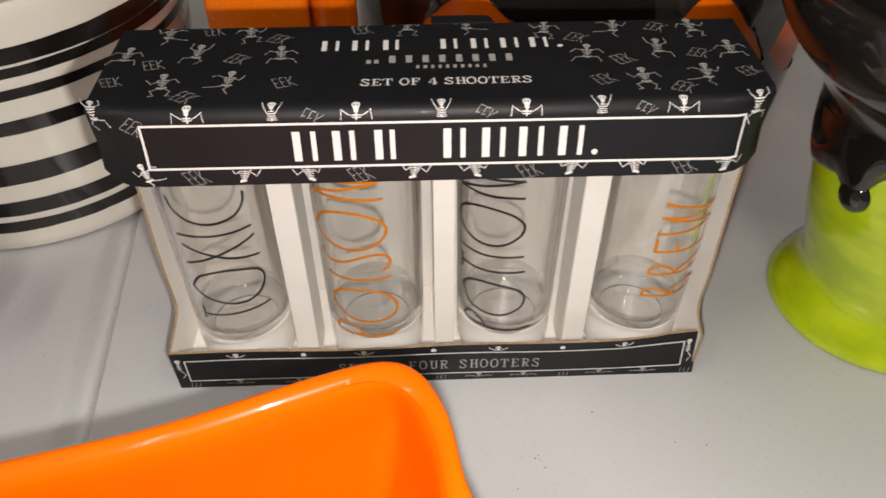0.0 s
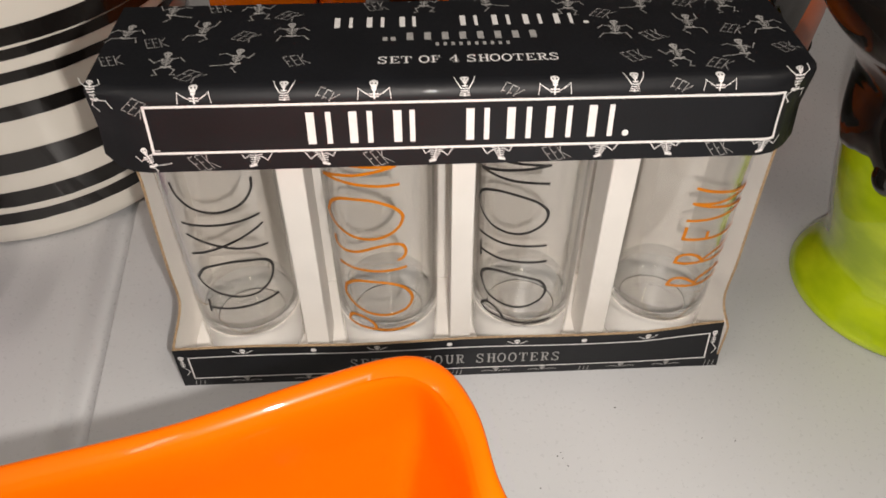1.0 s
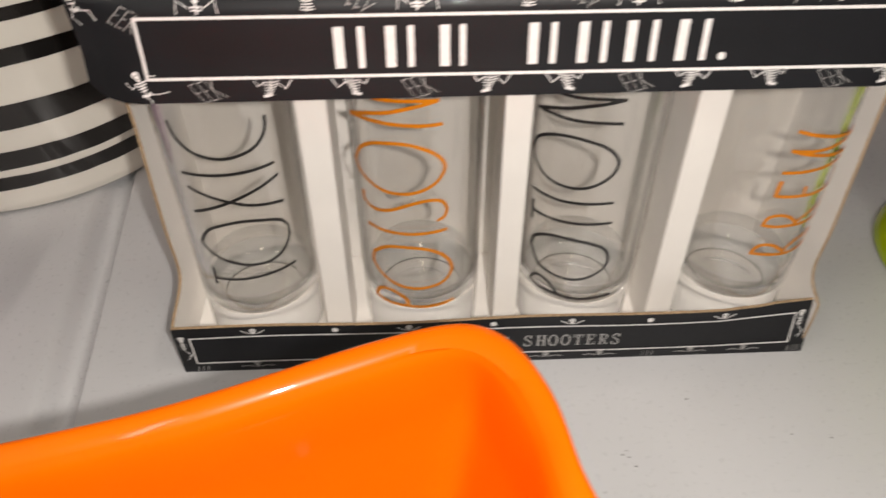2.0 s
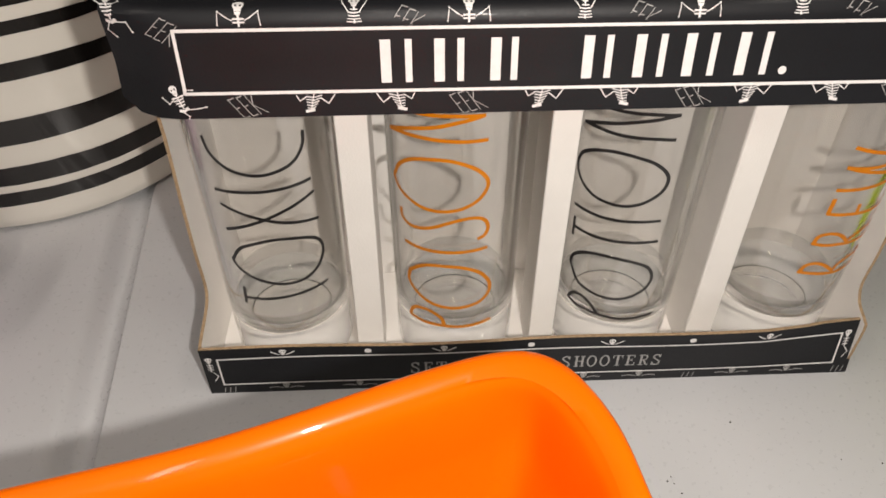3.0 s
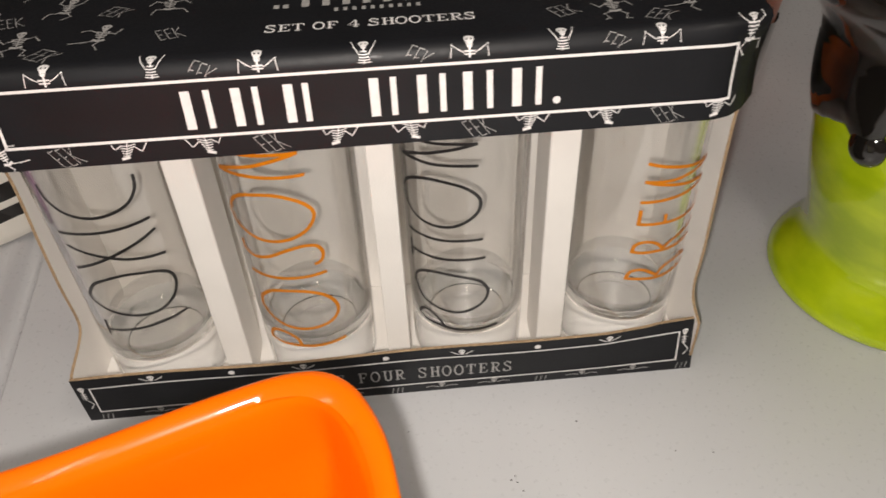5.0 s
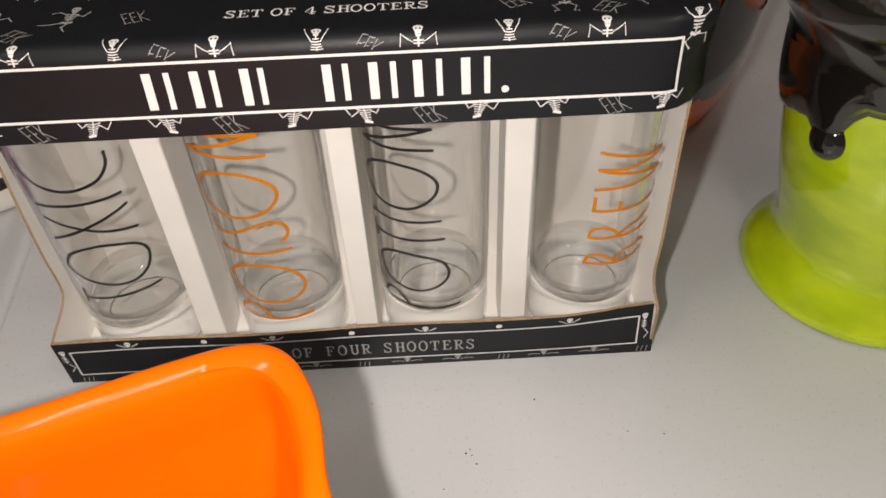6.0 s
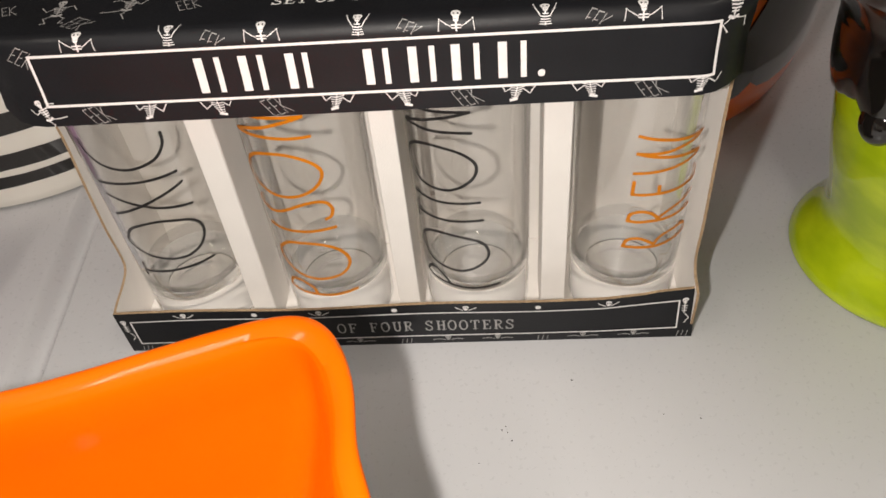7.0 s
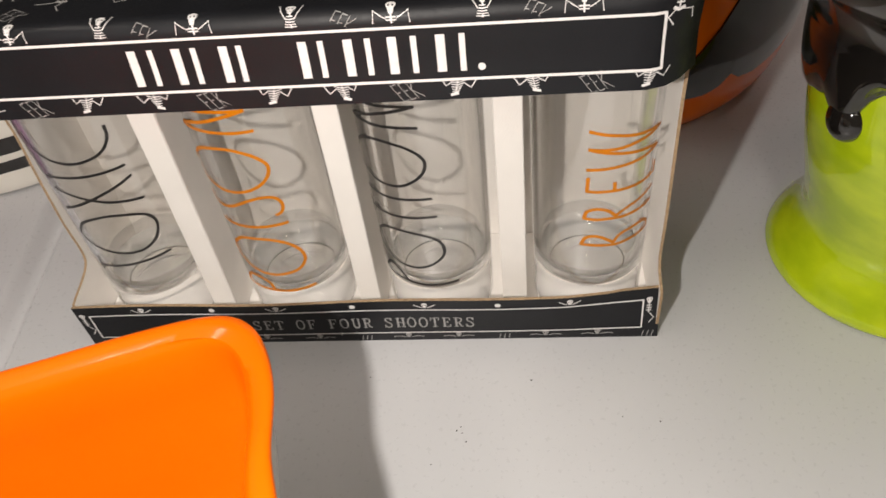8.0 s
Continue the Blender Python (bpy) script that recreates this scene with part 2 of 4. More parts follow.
def lid_profile():
    """(y, z) along the lid: up its front, round the bend, back over its top."""
    pts = [(-0.0012, 0.1155), (0.0008, 0.127), (0.0022, TOP - BEND)]
    for k in range(1, 8):
        a = math.pi / 2 * k / 7
        pts.append((0.0022 + BEND * (1 - math.cos(a)), TOP - BEND + BEND * math.sin(a)))
    return pts + [(0.03, TOP + 0.0002), (DEEP, TOP)]


LID = [Vector(p) for p in lid_profile()]
LEN = [0.0]
for p, q in zip(LID, LID[1:]):
    LEN.append(LEN[-1] + (q - p).length)


def lid_at(s):
    s = max(0.0, min(LEN[-1] - 1e-6, s))
    i = max(k for k in range(len(LEN) - 1) if LEN[k] <= s)
    d = LID[i + 1] - LID[i]
    p = LID[i] + d * (s - LEN[i]) / (LEN[i + 1] - LEN[i])
    d.normalize()
    return p, Vector((-d[1], d[0]))


def wrap(x, s):
    """How far the lid's front is bent back where it turns round the worn corners."""
    edge = HALF - abs(x)
    if edge > 0.016:
        return 0.0
    fade = 1.0 if s < 0.012 else max(0.0, 1 - (s - 0.012) / 0.036)
    return (0.0105 if x > 0 else 0.0070) * (1 - edge / 0.016) ** 2 * fade


def lid_print(x, s, up=0.00022):
    p, n = lid_at(s)
    return Vector((x, p[0] + n[0] * up + wrap(x, s), p[1] + n[1] * up))


def s_top(y):
    return LEN[-1] - (DEEP - y)


def s_front(z):
    """Length along the lid for a place seen on its front plane."""
    return (z - 0.1155) * 1.02


gift_box = thing("glass_gift_box", pose(0, 0, 0), "black printed cardboard gift box with open front on the shelf", "box")
CARD = [M_BLACK_CARD, M_WHITE_CARD, M_BROWN_CARD]

# lid: front and top in one bent piece
bm = bmesh.new()
rows_o, rows_i = [], []
xs = [-HALF + 2 * HALF * i / 46 for i in range(47)]
for k in range(31):
    s = LEN[-1] * (k / 30) ** 1.25
    p, n = lid_at(s)
    ro, ri = [], []
    for x in xs:
        # the lower corners of the front are rounded off
        lift = 0.0
        edge = HALF - abs(x)
        if s < 0.012 and edge < 0.008:
            lift = max(0.0, (0.003 if x < 0 else 0.001) * (1 - edge / 0.008) ** 2 * (1 - s / 0.012))
        back = p[0] + wrap(x, s)
        ro.append(bm.verts.new((x, back, p[1] + lift)))
        ri.append(bm.verts.new((x, back - n[0] * 0.0011, p[1] + lift - n[1] * 0.0011)))
    rows_o.append(ro)
    rows_i.append(ri)
for k in range(30):
    for i in range(46):
        bm.faces.new((rows_o[k][i], rows_o[k][i + 1], rows_o[k + 1][i + 1], rows_o[k + 1][i])).material_index = 0
        bm.faces.new((rows_i[k][i + 1], rows_i[k][i], rows_i[k + 1][i], rows_i[k + 1][i + 1])).material_index = 1
    for i in (0, 46):
        bm.faces.new((rows_o[k][i], rows_o[k + 1][i], rows_i[k + 1][i], rows_i[k][i])).material_index = 0
for i in range(46):
    bm.faces.new((rows_o[0][i + 1], rows_o[0][i], rows_i[0][i], rows_i[0][i + 1])).material_index = 0
    bm.faces.new((rows_o[30][i], rows_o[30][i + 1], rows_i[30][i + 1], rows_i[30][i])).material_index = 0
bmesh.ops.recalc_face_normals(bm, faces=bm.faces)
lid = part("lid", bm, CARD, gift_box, "black lid with a white pattern", smooth=50)


def side_outline(cut, back=0.0035):
    """The side panel's outline (y, z): its front edge is cut back by a window that wraps round the corner."""
    curve = smooth_profile([(0.0012, 0.0), (0.0012, 0.0215), (0.003, 0.0245), (cut * 0.62, 0.0262), (cut - 0.002, 0.0285), (cut, 0.034), (cut - 0.0005, 0.05), (cut + 0.0005, 0.07), (cut + 0.002, 0.10), (max(cut * 0.7, back), 0.117), (back, 0.1195), (0.6 * back + 0.0014, TOP - 0.005), (0.6 * back + 0.006, TOP - 0.0013)], 4)
    return curve + [(DEEP - 0.0012, TOP - 0.0013), (DEEP - 0.0012, 0.0)]


part("side_panel", board(side_outline(0.0215, 0.0106), lambda a, b: (-HALF, a, b), 0.0011, (1, 0, 0)), CARD, gift_box)
part("side_panel", board(side_outline(0.0125, 0.0142), lambda a, b: (HALF, a, b), 0.0011, (-1, 0, 0)), CARD, gift_box)
part("back_panel", board([(-HALF, 0), (HALF, 0), (HALF, TOP - 0.0013), (-HALF, TOP - 0.0013)], lambda a, b: (a, DEEP, b), 0.0011, (0, -1, 0)), CARD, gift_box)
part("bottom_panel", board([(-HALF + 0.0012, 0.0012), (HALF - 0.0012, 0.0012), (HALF - 0.0012, DEEP - 0.0013), (-HALF + 0.0012, DEEP - 0.0013)], lambda a, b: (a, b, 0.0004), 0.0011, (0, 0, 1)), CARD, gift_box)
part("tuck_tab", board(smooth_profile([(-0.020, 0.0), (-0.0185, 0.004), (-0.016, 0.0055), (0.003, 0.0058), (0.020, 0.0055), (0.0225, 0.004), (0.024, 0.0)], 3), lambda a, b: (a, DEEP + 0.0002 + b, TOP + 0.0004), 0.0011, (0, 0, -1)), [M_BLACK_CARD] * 3, gift_box)

# front tray panel, with its far corner pressed back a little
LIP = 0.0235


def tray_at(x, z, out=0.0):
    k = max(0.0, (x - 0.079) / 0.036)
    wave = 0.0004 * math.sin(70 * x + 1) * z / LIP
    return Vector((x, (0.0042 * k ** 1.1) * (z / LIP) + wave - out, z))


bm = bmesh.new()
top_edge = [LIP + 0.0004 * math.sin(37 * x) + 0.0006 * (x > 0.1) for x in xs]
grid = []
for side, back in ((0, 0.0), (1, 0.0012)):
    rows = []
    for k in range(5):
        rows.append([bm.verts.new(tray_at(x, top_edge[i] * k / 4) + Vector((0, back, 0))) for i, x in enumerate(xs)])
    grid.append(rows)
for k in range(4):
    for i in range(46):
        bm.faces.new((grid[0][k][i], grid[0][k][i + 1], grid[0][k + 1][i + 1], grid[0][k + 1][i])).material_index = 0
        bm.faces.new((grid[1][k][i + 1], grid[1][k][i], grid[1][k + 1][i], grid[1][k + 1][i + 1])).material_index = 1
for i in range(46):
    bm.faces.new((grid[0][4][i], grid[0][4][i + 1], grid[1][4][i + 1], grid[1][4][i])).material_index = 2
    bm.faces.new((grid[0][0][i + 1], grid[0][0][i], grid[1][0][i], grid[1][0][i + 1])).material_index = 0
for k in range(4):
    for i in (0, 46):
        bm.faces.new((grid[0][k][i], grid[0][k + 1][i], grid[1][k + 1][i], grid[1][k][i])).material_index = 0
bmesh.ops.recalc_face_normals(bm, faces=bm.faces)
tray = part("front_panel", bm, CARD, gift_box, "low black front strip with a bare brown edge", smooth=60)

# white dividers between the glasses, shallow folded channels open to the rear
for x0, x1, y in ((-0.0622, -0.0530, 0.0105), (-0.0012, 0.0072, 0.0105), (0.0558, 0.0652, 0.0105)):
    bm = block(bmesh.new(), (x0, y, 0.0018), (x1, y + 0.0008, 0.139), 0.0003, 1)
    block(bm, (x0, y + 0.0009, 0.0018), (x0 + 0.0008, y + 0.020, 0.139))
    block(bm, (x1 - 0.0008, y + 0.0009, 0.0018), (x1, y + 0.020, 0.139))
    part("divider", bm, M_WHITE_CARD, gift_box)


# ---- print on the box ----
def printed(name, draw, *args, material=M_PRINT, parent=None, **more):
    """One printed motif as a part of its own."""
    bm = bmesh.new()
    draw(bm, *args, **more)
    part(name, bm, material, parent or lid)


def skull(bm, u, v, rx, ry, put):
    """An oval with two open eye holes and a narrower jaw."""
    def slab(v0, v1, sides):
        for a, b in sides:
            bm.faces.new([bm.verts.new(put(u + p * rx, v + q * ry)) for p, q in ((a[0], v0), (b[0], v0), (b[1], v1), (a[1], v1))])

    crown = [(math.cos(math.radians(k)), 0.36 + 0.64 * math.sin(math.radians(k))) for k in range(0, 181, 20)]
    bm.faces.new([bm.verts.new(put(u + p * rx, v + q * ry)) for p, q in crown])
    slab(0.02, 0.36, (((-0.94, -1.0), (-0.60, -0.56)), ((-0.22, -0.26), (0.22, 0.26)), ((0.60, 0.56), (0.94, 1.0))))
    slab(-0.36, 0.02, (((-0.62, -0.94), (0.62, 0.94)),))
    slab(-0.62, -0.36, (((-0.58, -0.62), (0.58, 0.62)),))
    slab(-1.0, -0.66, (((-0.42, -0.56), (0.42, 0.56)),))


def bone(bm, points, width, put):
    """A limb: a thin stroke with a knob at each joint."""
    stroke(bm, dense(points, 0.9), width, put)
    for p in points[1:]:
        disc(bm, p, width * 0.95, width * 0.95, put, 8)


def figure(bm, x, s, place, kind=0, size=1.0, lean=0.0, flip=1):
    """A small dancing bone motif in plain shapes: an oval, bars and bent strokes."""
    c, d = math.cos(lean), math.sin(lean)

    def put(u, v):
        u *= flip
        return place(x + size * 0.001 * (c * u - d * v), s + size * 0.001 * (d * u + c * v))

    skull(bm, 0, 4.3, 1.15, 1.5, put)
    poses = [
        ([(1.2, 1.9), (3.2, 0.6), (4.6, 2.6)], [(-1.2, 1.9), (-3.4, 2.6), (-4.6, 0.6)], [(0.7, -2.0), (3.0, -3.0), (2.0, -5.4), (3.0, -5.6)], [(-0.7, -2.0), (-2.4, -3.6), (-1.6, -5.8), (-2.6, -6.0)]),
        ([(1.2, 2.0), (3.0, 3.4), (2.7, 6.0)], [(-1.2, 2.0), (-2.8, 3.6), (-3.4, 6.2)], [(0.7, -2.0), (3.6, -2.4), (4.2, -4.8)], [(-0.7, -2.0), (-2.2, -3.8), (-0.6, -5.6)]),
        ([(1.2, 1.9), (3.4, 3.2), (5.0, 2.6)], [(-1.2, 1.9), (-3.0, 1.2), (-4.0, 3.4)], [(0.7, -2.0), (3.6, -2.8), (6.2, -3.2)], [(-0.7, -2.0), (0.4, -4.0), (-1.0, -6.0)]),
        ([(1.2, 1.9), (3.4, 3.0), (4.8, 1.0)], [(-1.2, 1.9), (-3.4, 2.6), (-4.8, 0.8)], [(0.7, -2.0), (3.0, -1.6), (4.0, -4.0)], [(-0.7, -2.0), (-3.4, -2.2), (-4.6, -4.4)]),
    ][kind % 4]
    for limb in poses:
        bone(bm, limb, 0.28, put)
    for k in range(4):
        v, w = 2.3 - k * 0.85, (1.7, 1.5, 1.3, 1.0)[k]
        stroke(bm, [(-w, v), (0, v - 0.15), (w, v)], 0.42, put, caps=False)
    stroke(bm, [(0, 2.8), (0, -1.4)], 0.4, put)
    stroke(bm, [(-1.2, -1.6), (0, -2.1), (1.2, -1.6)], 0.85, put)


def half_figure(bm, x, s, place, arms_up):
    """The motif cut off by the frame line: oval, arms and a few bars."""
    def put(u, v):
        return place(x + 0.00090 * u, s + 0.00092 * v)

    skull(bm, 0, 1.2, 1.55, 1.8 if arms_up else 2.2, put)
    if arms_up:
        for f in (1, -1):
            bone(bm, [(f * 1.4, -2.2), (f * 2.9, 0.2), (f * 3.6, 2.9)], 0.28, put)
        for k in range(5):
            w = 1.0 + 0.24 * k
            stroke(bm, [(-w, -1.4 - k * 0.75), (0, -1.55 - k * 0.75), (w, -1.4 - k * 0.75)], 0.3, put, caps=False)
        stroke(bm, [(0, -0.6), (0, -4.8)], 0.45, put)
    else:
        for f in (1, -1):
            bone(bm, [(f * 1.7, -2.4), (f * 3.2, -1.6), (f * 5.3, -0.2), (f * 5.7, -3.6)], 0.26, put)
        for k in range(2):
            stroke(bm, [(-1.6, -2.0 - k * 0.9), (1.6, -2.0 - k * 0.9)], 0.45, put, caps=False)
        stroke(bm, [(0, -0.8), (0, -3.8)], 0.6, put)


def low_figure(bm, x, s, place, flip):
    """The motif that comes out below the frame line: bars and bent strokes."""
    def put(u, v):
        return place(x + 0.001 * u * flip, max(0.0002, s + 0.001 * v))

    for k in range(5):
        w = 2.1 - 0.25 * k
        stroke(bm, [(-w - 0.2 * k, 0.6 - k * 0.75), (-0.2 * k, 0.3 - k * 0.75), (w - 0.2 * k, 0.9 - k * 0.75)], 0.28, put, caps=False)
    stroke(bm, [(0, 1.2), (-1.0, -3.0)], 0.3, put)
    stroke(bm, [(-2.2, -3.4), (-0.3, -3.0)], 0.8, put)
    stroke(bm, dense([(1.6, 0.2), (3.6, -1.4), (5.2, 1.0)], 0.9), 0.3, put)
    stroke(bm, dense([(-1.8, 0.6), (-3.6, -0.6), (-4.4, 0.9)], 0.9), 0.3, put)


def eek_letter(bm, which, x, s, place, lean=0.0, size=1.0, low=-9.0, high=9.0, shear=0.2):
    """One letter of the word EEK, in thin tall capitals."""
    c, d = math.cos(lean), math.sin(lean)

    def put(u, v):
        v = max(low, min(high, v))
        u = 0.72 * u + shear * v
        return place(x + size * 0.001 * (c * u - d * v), max(0.0002, s + size * 0.001 * (d * u + c * v)))

    if which < 2:
        u = (-4.0, -1.1)[which]
        stroke(bm, dense([(u, -2.8), (u, 2.8)], 0.9), 0.27, put)
        for v, w in ((2.7, 2.0), (0.1, 1.4), (-2.7, 2.0)):
            stroke(bm, [(u, v), (u + w * 0.5, v), (u + w, v + 0.15)], 0.27, put)
    else:
        stroke(bm, dense([(1.8, -2.8), (1.8, 2.8)], 0.9), 0.27, put)
        stroke(bm, dense([(4.2, 2.8), (1.8, 0.0), (4.4, -2.8)], 0.9), 0.27, put)


def eek(x, s, place, lean=0.0, size=1.0, material=M_PRINT, **more):
    for which in range(3):
        printed("printed_letter", eek_letter, which, x, s, place, lean, size, material=material, **more)


TOP_FIGURES = [(-109, 38, 3), (-84, 39, 1), (-70, 20, 2), (-92, 19, 0), (-54, 37, 3), (-67, 55, 0), (-97, 55, 2), (-9, 58, 0), (13, 58, 2), (42, 54, 0), (55, 34, 3), (72, 17, 0), (94, 19, 2), (81, 37, 1), (68, 53, 2), (97, 52, 0), (107, 35, 3)]
TOP_WORDS = [(-98, 32, 10), (-110, 21, 12), (-83, 11, -28), (-69, 35, -22), (-51, 19, 14), (-56, 49, -25), (-81, 56, 6), (-26, 55, 8), (53, 46, -24), (67, 30, 20), (58, 17, 18), (84, 11, -24), (95, 33, -20), (84, 53, -22), (109, 20, 16)]
def back_edge(x, s):
    """Print that runs off the lid's rear edge."""
    return lid_print(x, min(s, LEN[-1] - 0.0004))


for x, y, kind in TOP_FIGURES:
    place = back_edge if y > 53 else lid_print
    y -= 1.2 if y > 53 else 0
    printed("motif", figure, x * 0.001, s_top(y * 0.001), place, kind, 1.2, 0.12 * math.sin(x), 1 if x % 2 else -1, material=M_GREY_PRINT)
for x, y, lean in TOP_WORDS:
    place = back_edge if y > 51 else lid_print
    eek(x * 0.001, s_top(y * 0.001), place, radians(lean), 1.1, M_GREY_PRINT, shear=0.25 if lean < 0 else -0.2)

for i, x in enumerate((-81, -53.5, -26, 2, 30, 55, 82)):
    printed("motif", half_figure, x * 0.001, s_front(0.1435 if i % 2 else 0.1424), lid_print, i % 2 == 1)
printed("motif", figure, 0.1075, s_front(0.1395), lid_print, 1, 1.15, -0.15)
printed("motif", figure, -0.1122, s_front(0.1412), lid_print, 1, 1.05, 0.25)
for x in (-41, 16, 69):
    eek(x * 0.001, s_front(0.1396), lid_print, radians(-24), 1.0, M_GREY_PRINT, low=-0.6)
eek(-0.0990, s_front(0.1378), lid_print, radians(-30), 1.0, M_GREY_PRINT, shear=0.3)
for x, flip in ((-65, 1), (-44, -1), (-7, 1), (13, -1), (47, 1), (68, -1), (101, 1)):
    printed("motif", low_figure, x * 0.001, s_front(0.1203), lid_print, flip)
printed("motif", figure, -0.0985, s_front(0.1195), lid_print, 2, 0.9, 0.35)
for x in (-82, -26, 32, 86):
    eek(x * 0.001, s_front(0.1187), lid_print, radians(14), 1.05, M_GREY_PRINT, shear=-0.4)

# the frame line and the maker's wordmark as plain bars
frame_print = bmesh.new()
FX0, FX1, FZ0, FZ1 = -0.0970, 0.1037, 0.1222, 0.1380
for (ax, az), (bx, bz) in zip(((FX0, FZ0), (FX1, FZ0 - 0.0008), (FX1, FZ1 - 0.0008), (FX0, FZ1)), ((FX1, FZ0 - 0.0008), (FX1, FZ1 - 0.0008), (FX0, FZ1), (FX0, FZ0))):
    stroke(frame_print, dense([(ax, s_front(az)), (bx, s_front(bz))], 0.003), 0.00085, lambda u, v: lid_print(u, v, 0.0003))
part("frame_line", frame_print, M_PRINT, lid)


def word_bars(letters, base, height, place, thick, thin, material):
    """Plain upright bars in place of a wordmark: two to a letter."""
    for x, w in letters:
        printed("print_bar", bar, x, base, x + thick, base + height, place, material=material)
        printed("print_bar", bar, x + w - thin, base, x + w, base + height, place, material=material)


MARK = [(-0.0478, 0.0078), (-0.0345, 0.0074), (-0.0205, 0.0068), (0.0025, 0.0074), (0.0155, 0.0078), (0.0280, 0.0082), (0.0415, 0.0082)]
word_bars(MARK, s_front(0.1240), 0.0112, lid_print, 0.0026, 0.0017, M_PRINT)
printed("print_dot", disc, (0.0540, s_front(0.1250)), 0.0011, 0.0011, lid_print)
MARK = [(-0.0400, 0.0062), (-0.0290, 0.0060), (-0.0178, 0.0056), (0.0030, 0.0060), (0.0140, 0.0062), (0.0248, 0.0064), (0.0355, 0.0064)]
word_bars(MARK, s_top(0.0395), 0.0072, lid_print, 0.0019, 0.0012, M_PRINT)
printed("print_dot", disc, (0.0462, s_top(0.0402)), 0.0010, 0.0010, lid_print, material=M_PRINT)
SMALL = [(-0.0155 + k * 0.0059, 0.0022, 0.0302, 0.0352) for k in range(8)] + [(x, 0.0016, 0.0300, 0.0325) for x in (-0.0235, -0.0208)] + [(-0.0060 + k * 0.0026, 0.0011, 0.0262, 0.0283) for k in range(10)]
for x, w, y0, y1 in SMALL:
    printed("print_bar", bar, x, s_top(y0), x + w, s_top(y1), lid_print, material=M_GREY_PRINT)
slab_words("SET OF 4 SHOOTERS", 0.0585, 0.0042, (0.0042, s_top(0.0178)), lid_print, M_PRINT, lid, 0.10, 0.42)


def tray_print(x, z):
    return tray_at(x, z, 0.0002)


slab_words("SET OF FOUR SHOOTERS", 0.0885, 0.0058, (0.0005, 0.0112), tray_print, M_GREY_PRINT, tray, 0.24, 0.85)
line = bmesh.new()
for (ax, az), (bx, bz) in zip(((-0.1095, 0.0052), (0.1085, 0.0052), (0.1085, 0.0188), (-0.1095, 0.0188)), ((0.1085, 0.0052), (0.1085, 0.0188), (-0.1095, 0.0188), (-0.1095, 0.0052))):
    stroke(line, dense([(ax, az), (bx, bz)], 0.003), 0.0006, lambda u, v: tray_at(u, v, 0.0003))
part("frame_line", line, M_PRINT, tray)


def tray_motif(bm, x, z, wide, rise):
    skull(bm, x, z, 0.0012, 0.0014, tray_print)
    for f in (1, -1):
        stroke(bm, [(x + f * 0.0012, z - 0.0012), (x + f * wide * 0.6, z - 0.0006), (x + f * wide, z - 0.0006 + rise)], 0.0004, tray_print)


def corner_motif(bm, x):
    skull(bm, x, 0.0185, 0.0012, 0.0014, tray_print)
    for z in (0.0160, 0.0148, 0.0136):
        stroke(bm, [(x - 0.0009, z), (x + 0.0009, z)], 0.0004, tray_print)
    stroke(bm, [(x, 0.0176), (x, 0.0125)], 0.0004, tray_print)
    stroke(bm, [(x + 0.0005, 0.0120), (x + 0.0020, 0.0100), (x + 0.0004, 0.0075)], 0.0004, tray_print)


def tray_word(bm, x):
    for k in range(3):
        stroke(bm, [(x + k * 0.0018, 0.0008), (x + k * 0.0018 + 0.0006, 0.0034)], 0.0003, tray_print)


for i, x in enumerate((-87, -58, -32, -2, 26, 54, 81)):
    if i % 2 == 0:
        printed("motif", tray_motif, x * 0.001, 0.0212, 0.0040, 0.0010, material=M_PRINT, parent=tray)
    else:
        printed("motif", disc, (x * 0.001, 0.0210), 0.0012, 0.0011, tray_print, material=M_PRINT, parent=tray)
for x in (-88, -62, -40, -18, 18, 38, 72, 92):
    printed("motif", tray_motif, x * 0.001, 0.0035, 0.0060, -0.0004, material=M_GREY_PRINT, parent=tray)
for x in (-0.110, -0.001, 0.054, 0.109):
    printed("printed_word", tray_word, x, material=M_GREY_PRINT, parent=tray)
for x in (-0.1125, 0.1108):
    printed("motif", corner_motif, x, material=M_PRINT, parent=tray)

# ---- the four glasses ----
GBASE = 0.0017
GLASS_Y = 0.0260


def glass_r(z):
    """The outer radius, a little wider towards the mouth."""
    return 0.0212 + 0.0009 * max(0.0, z - 0.01) / 0.12


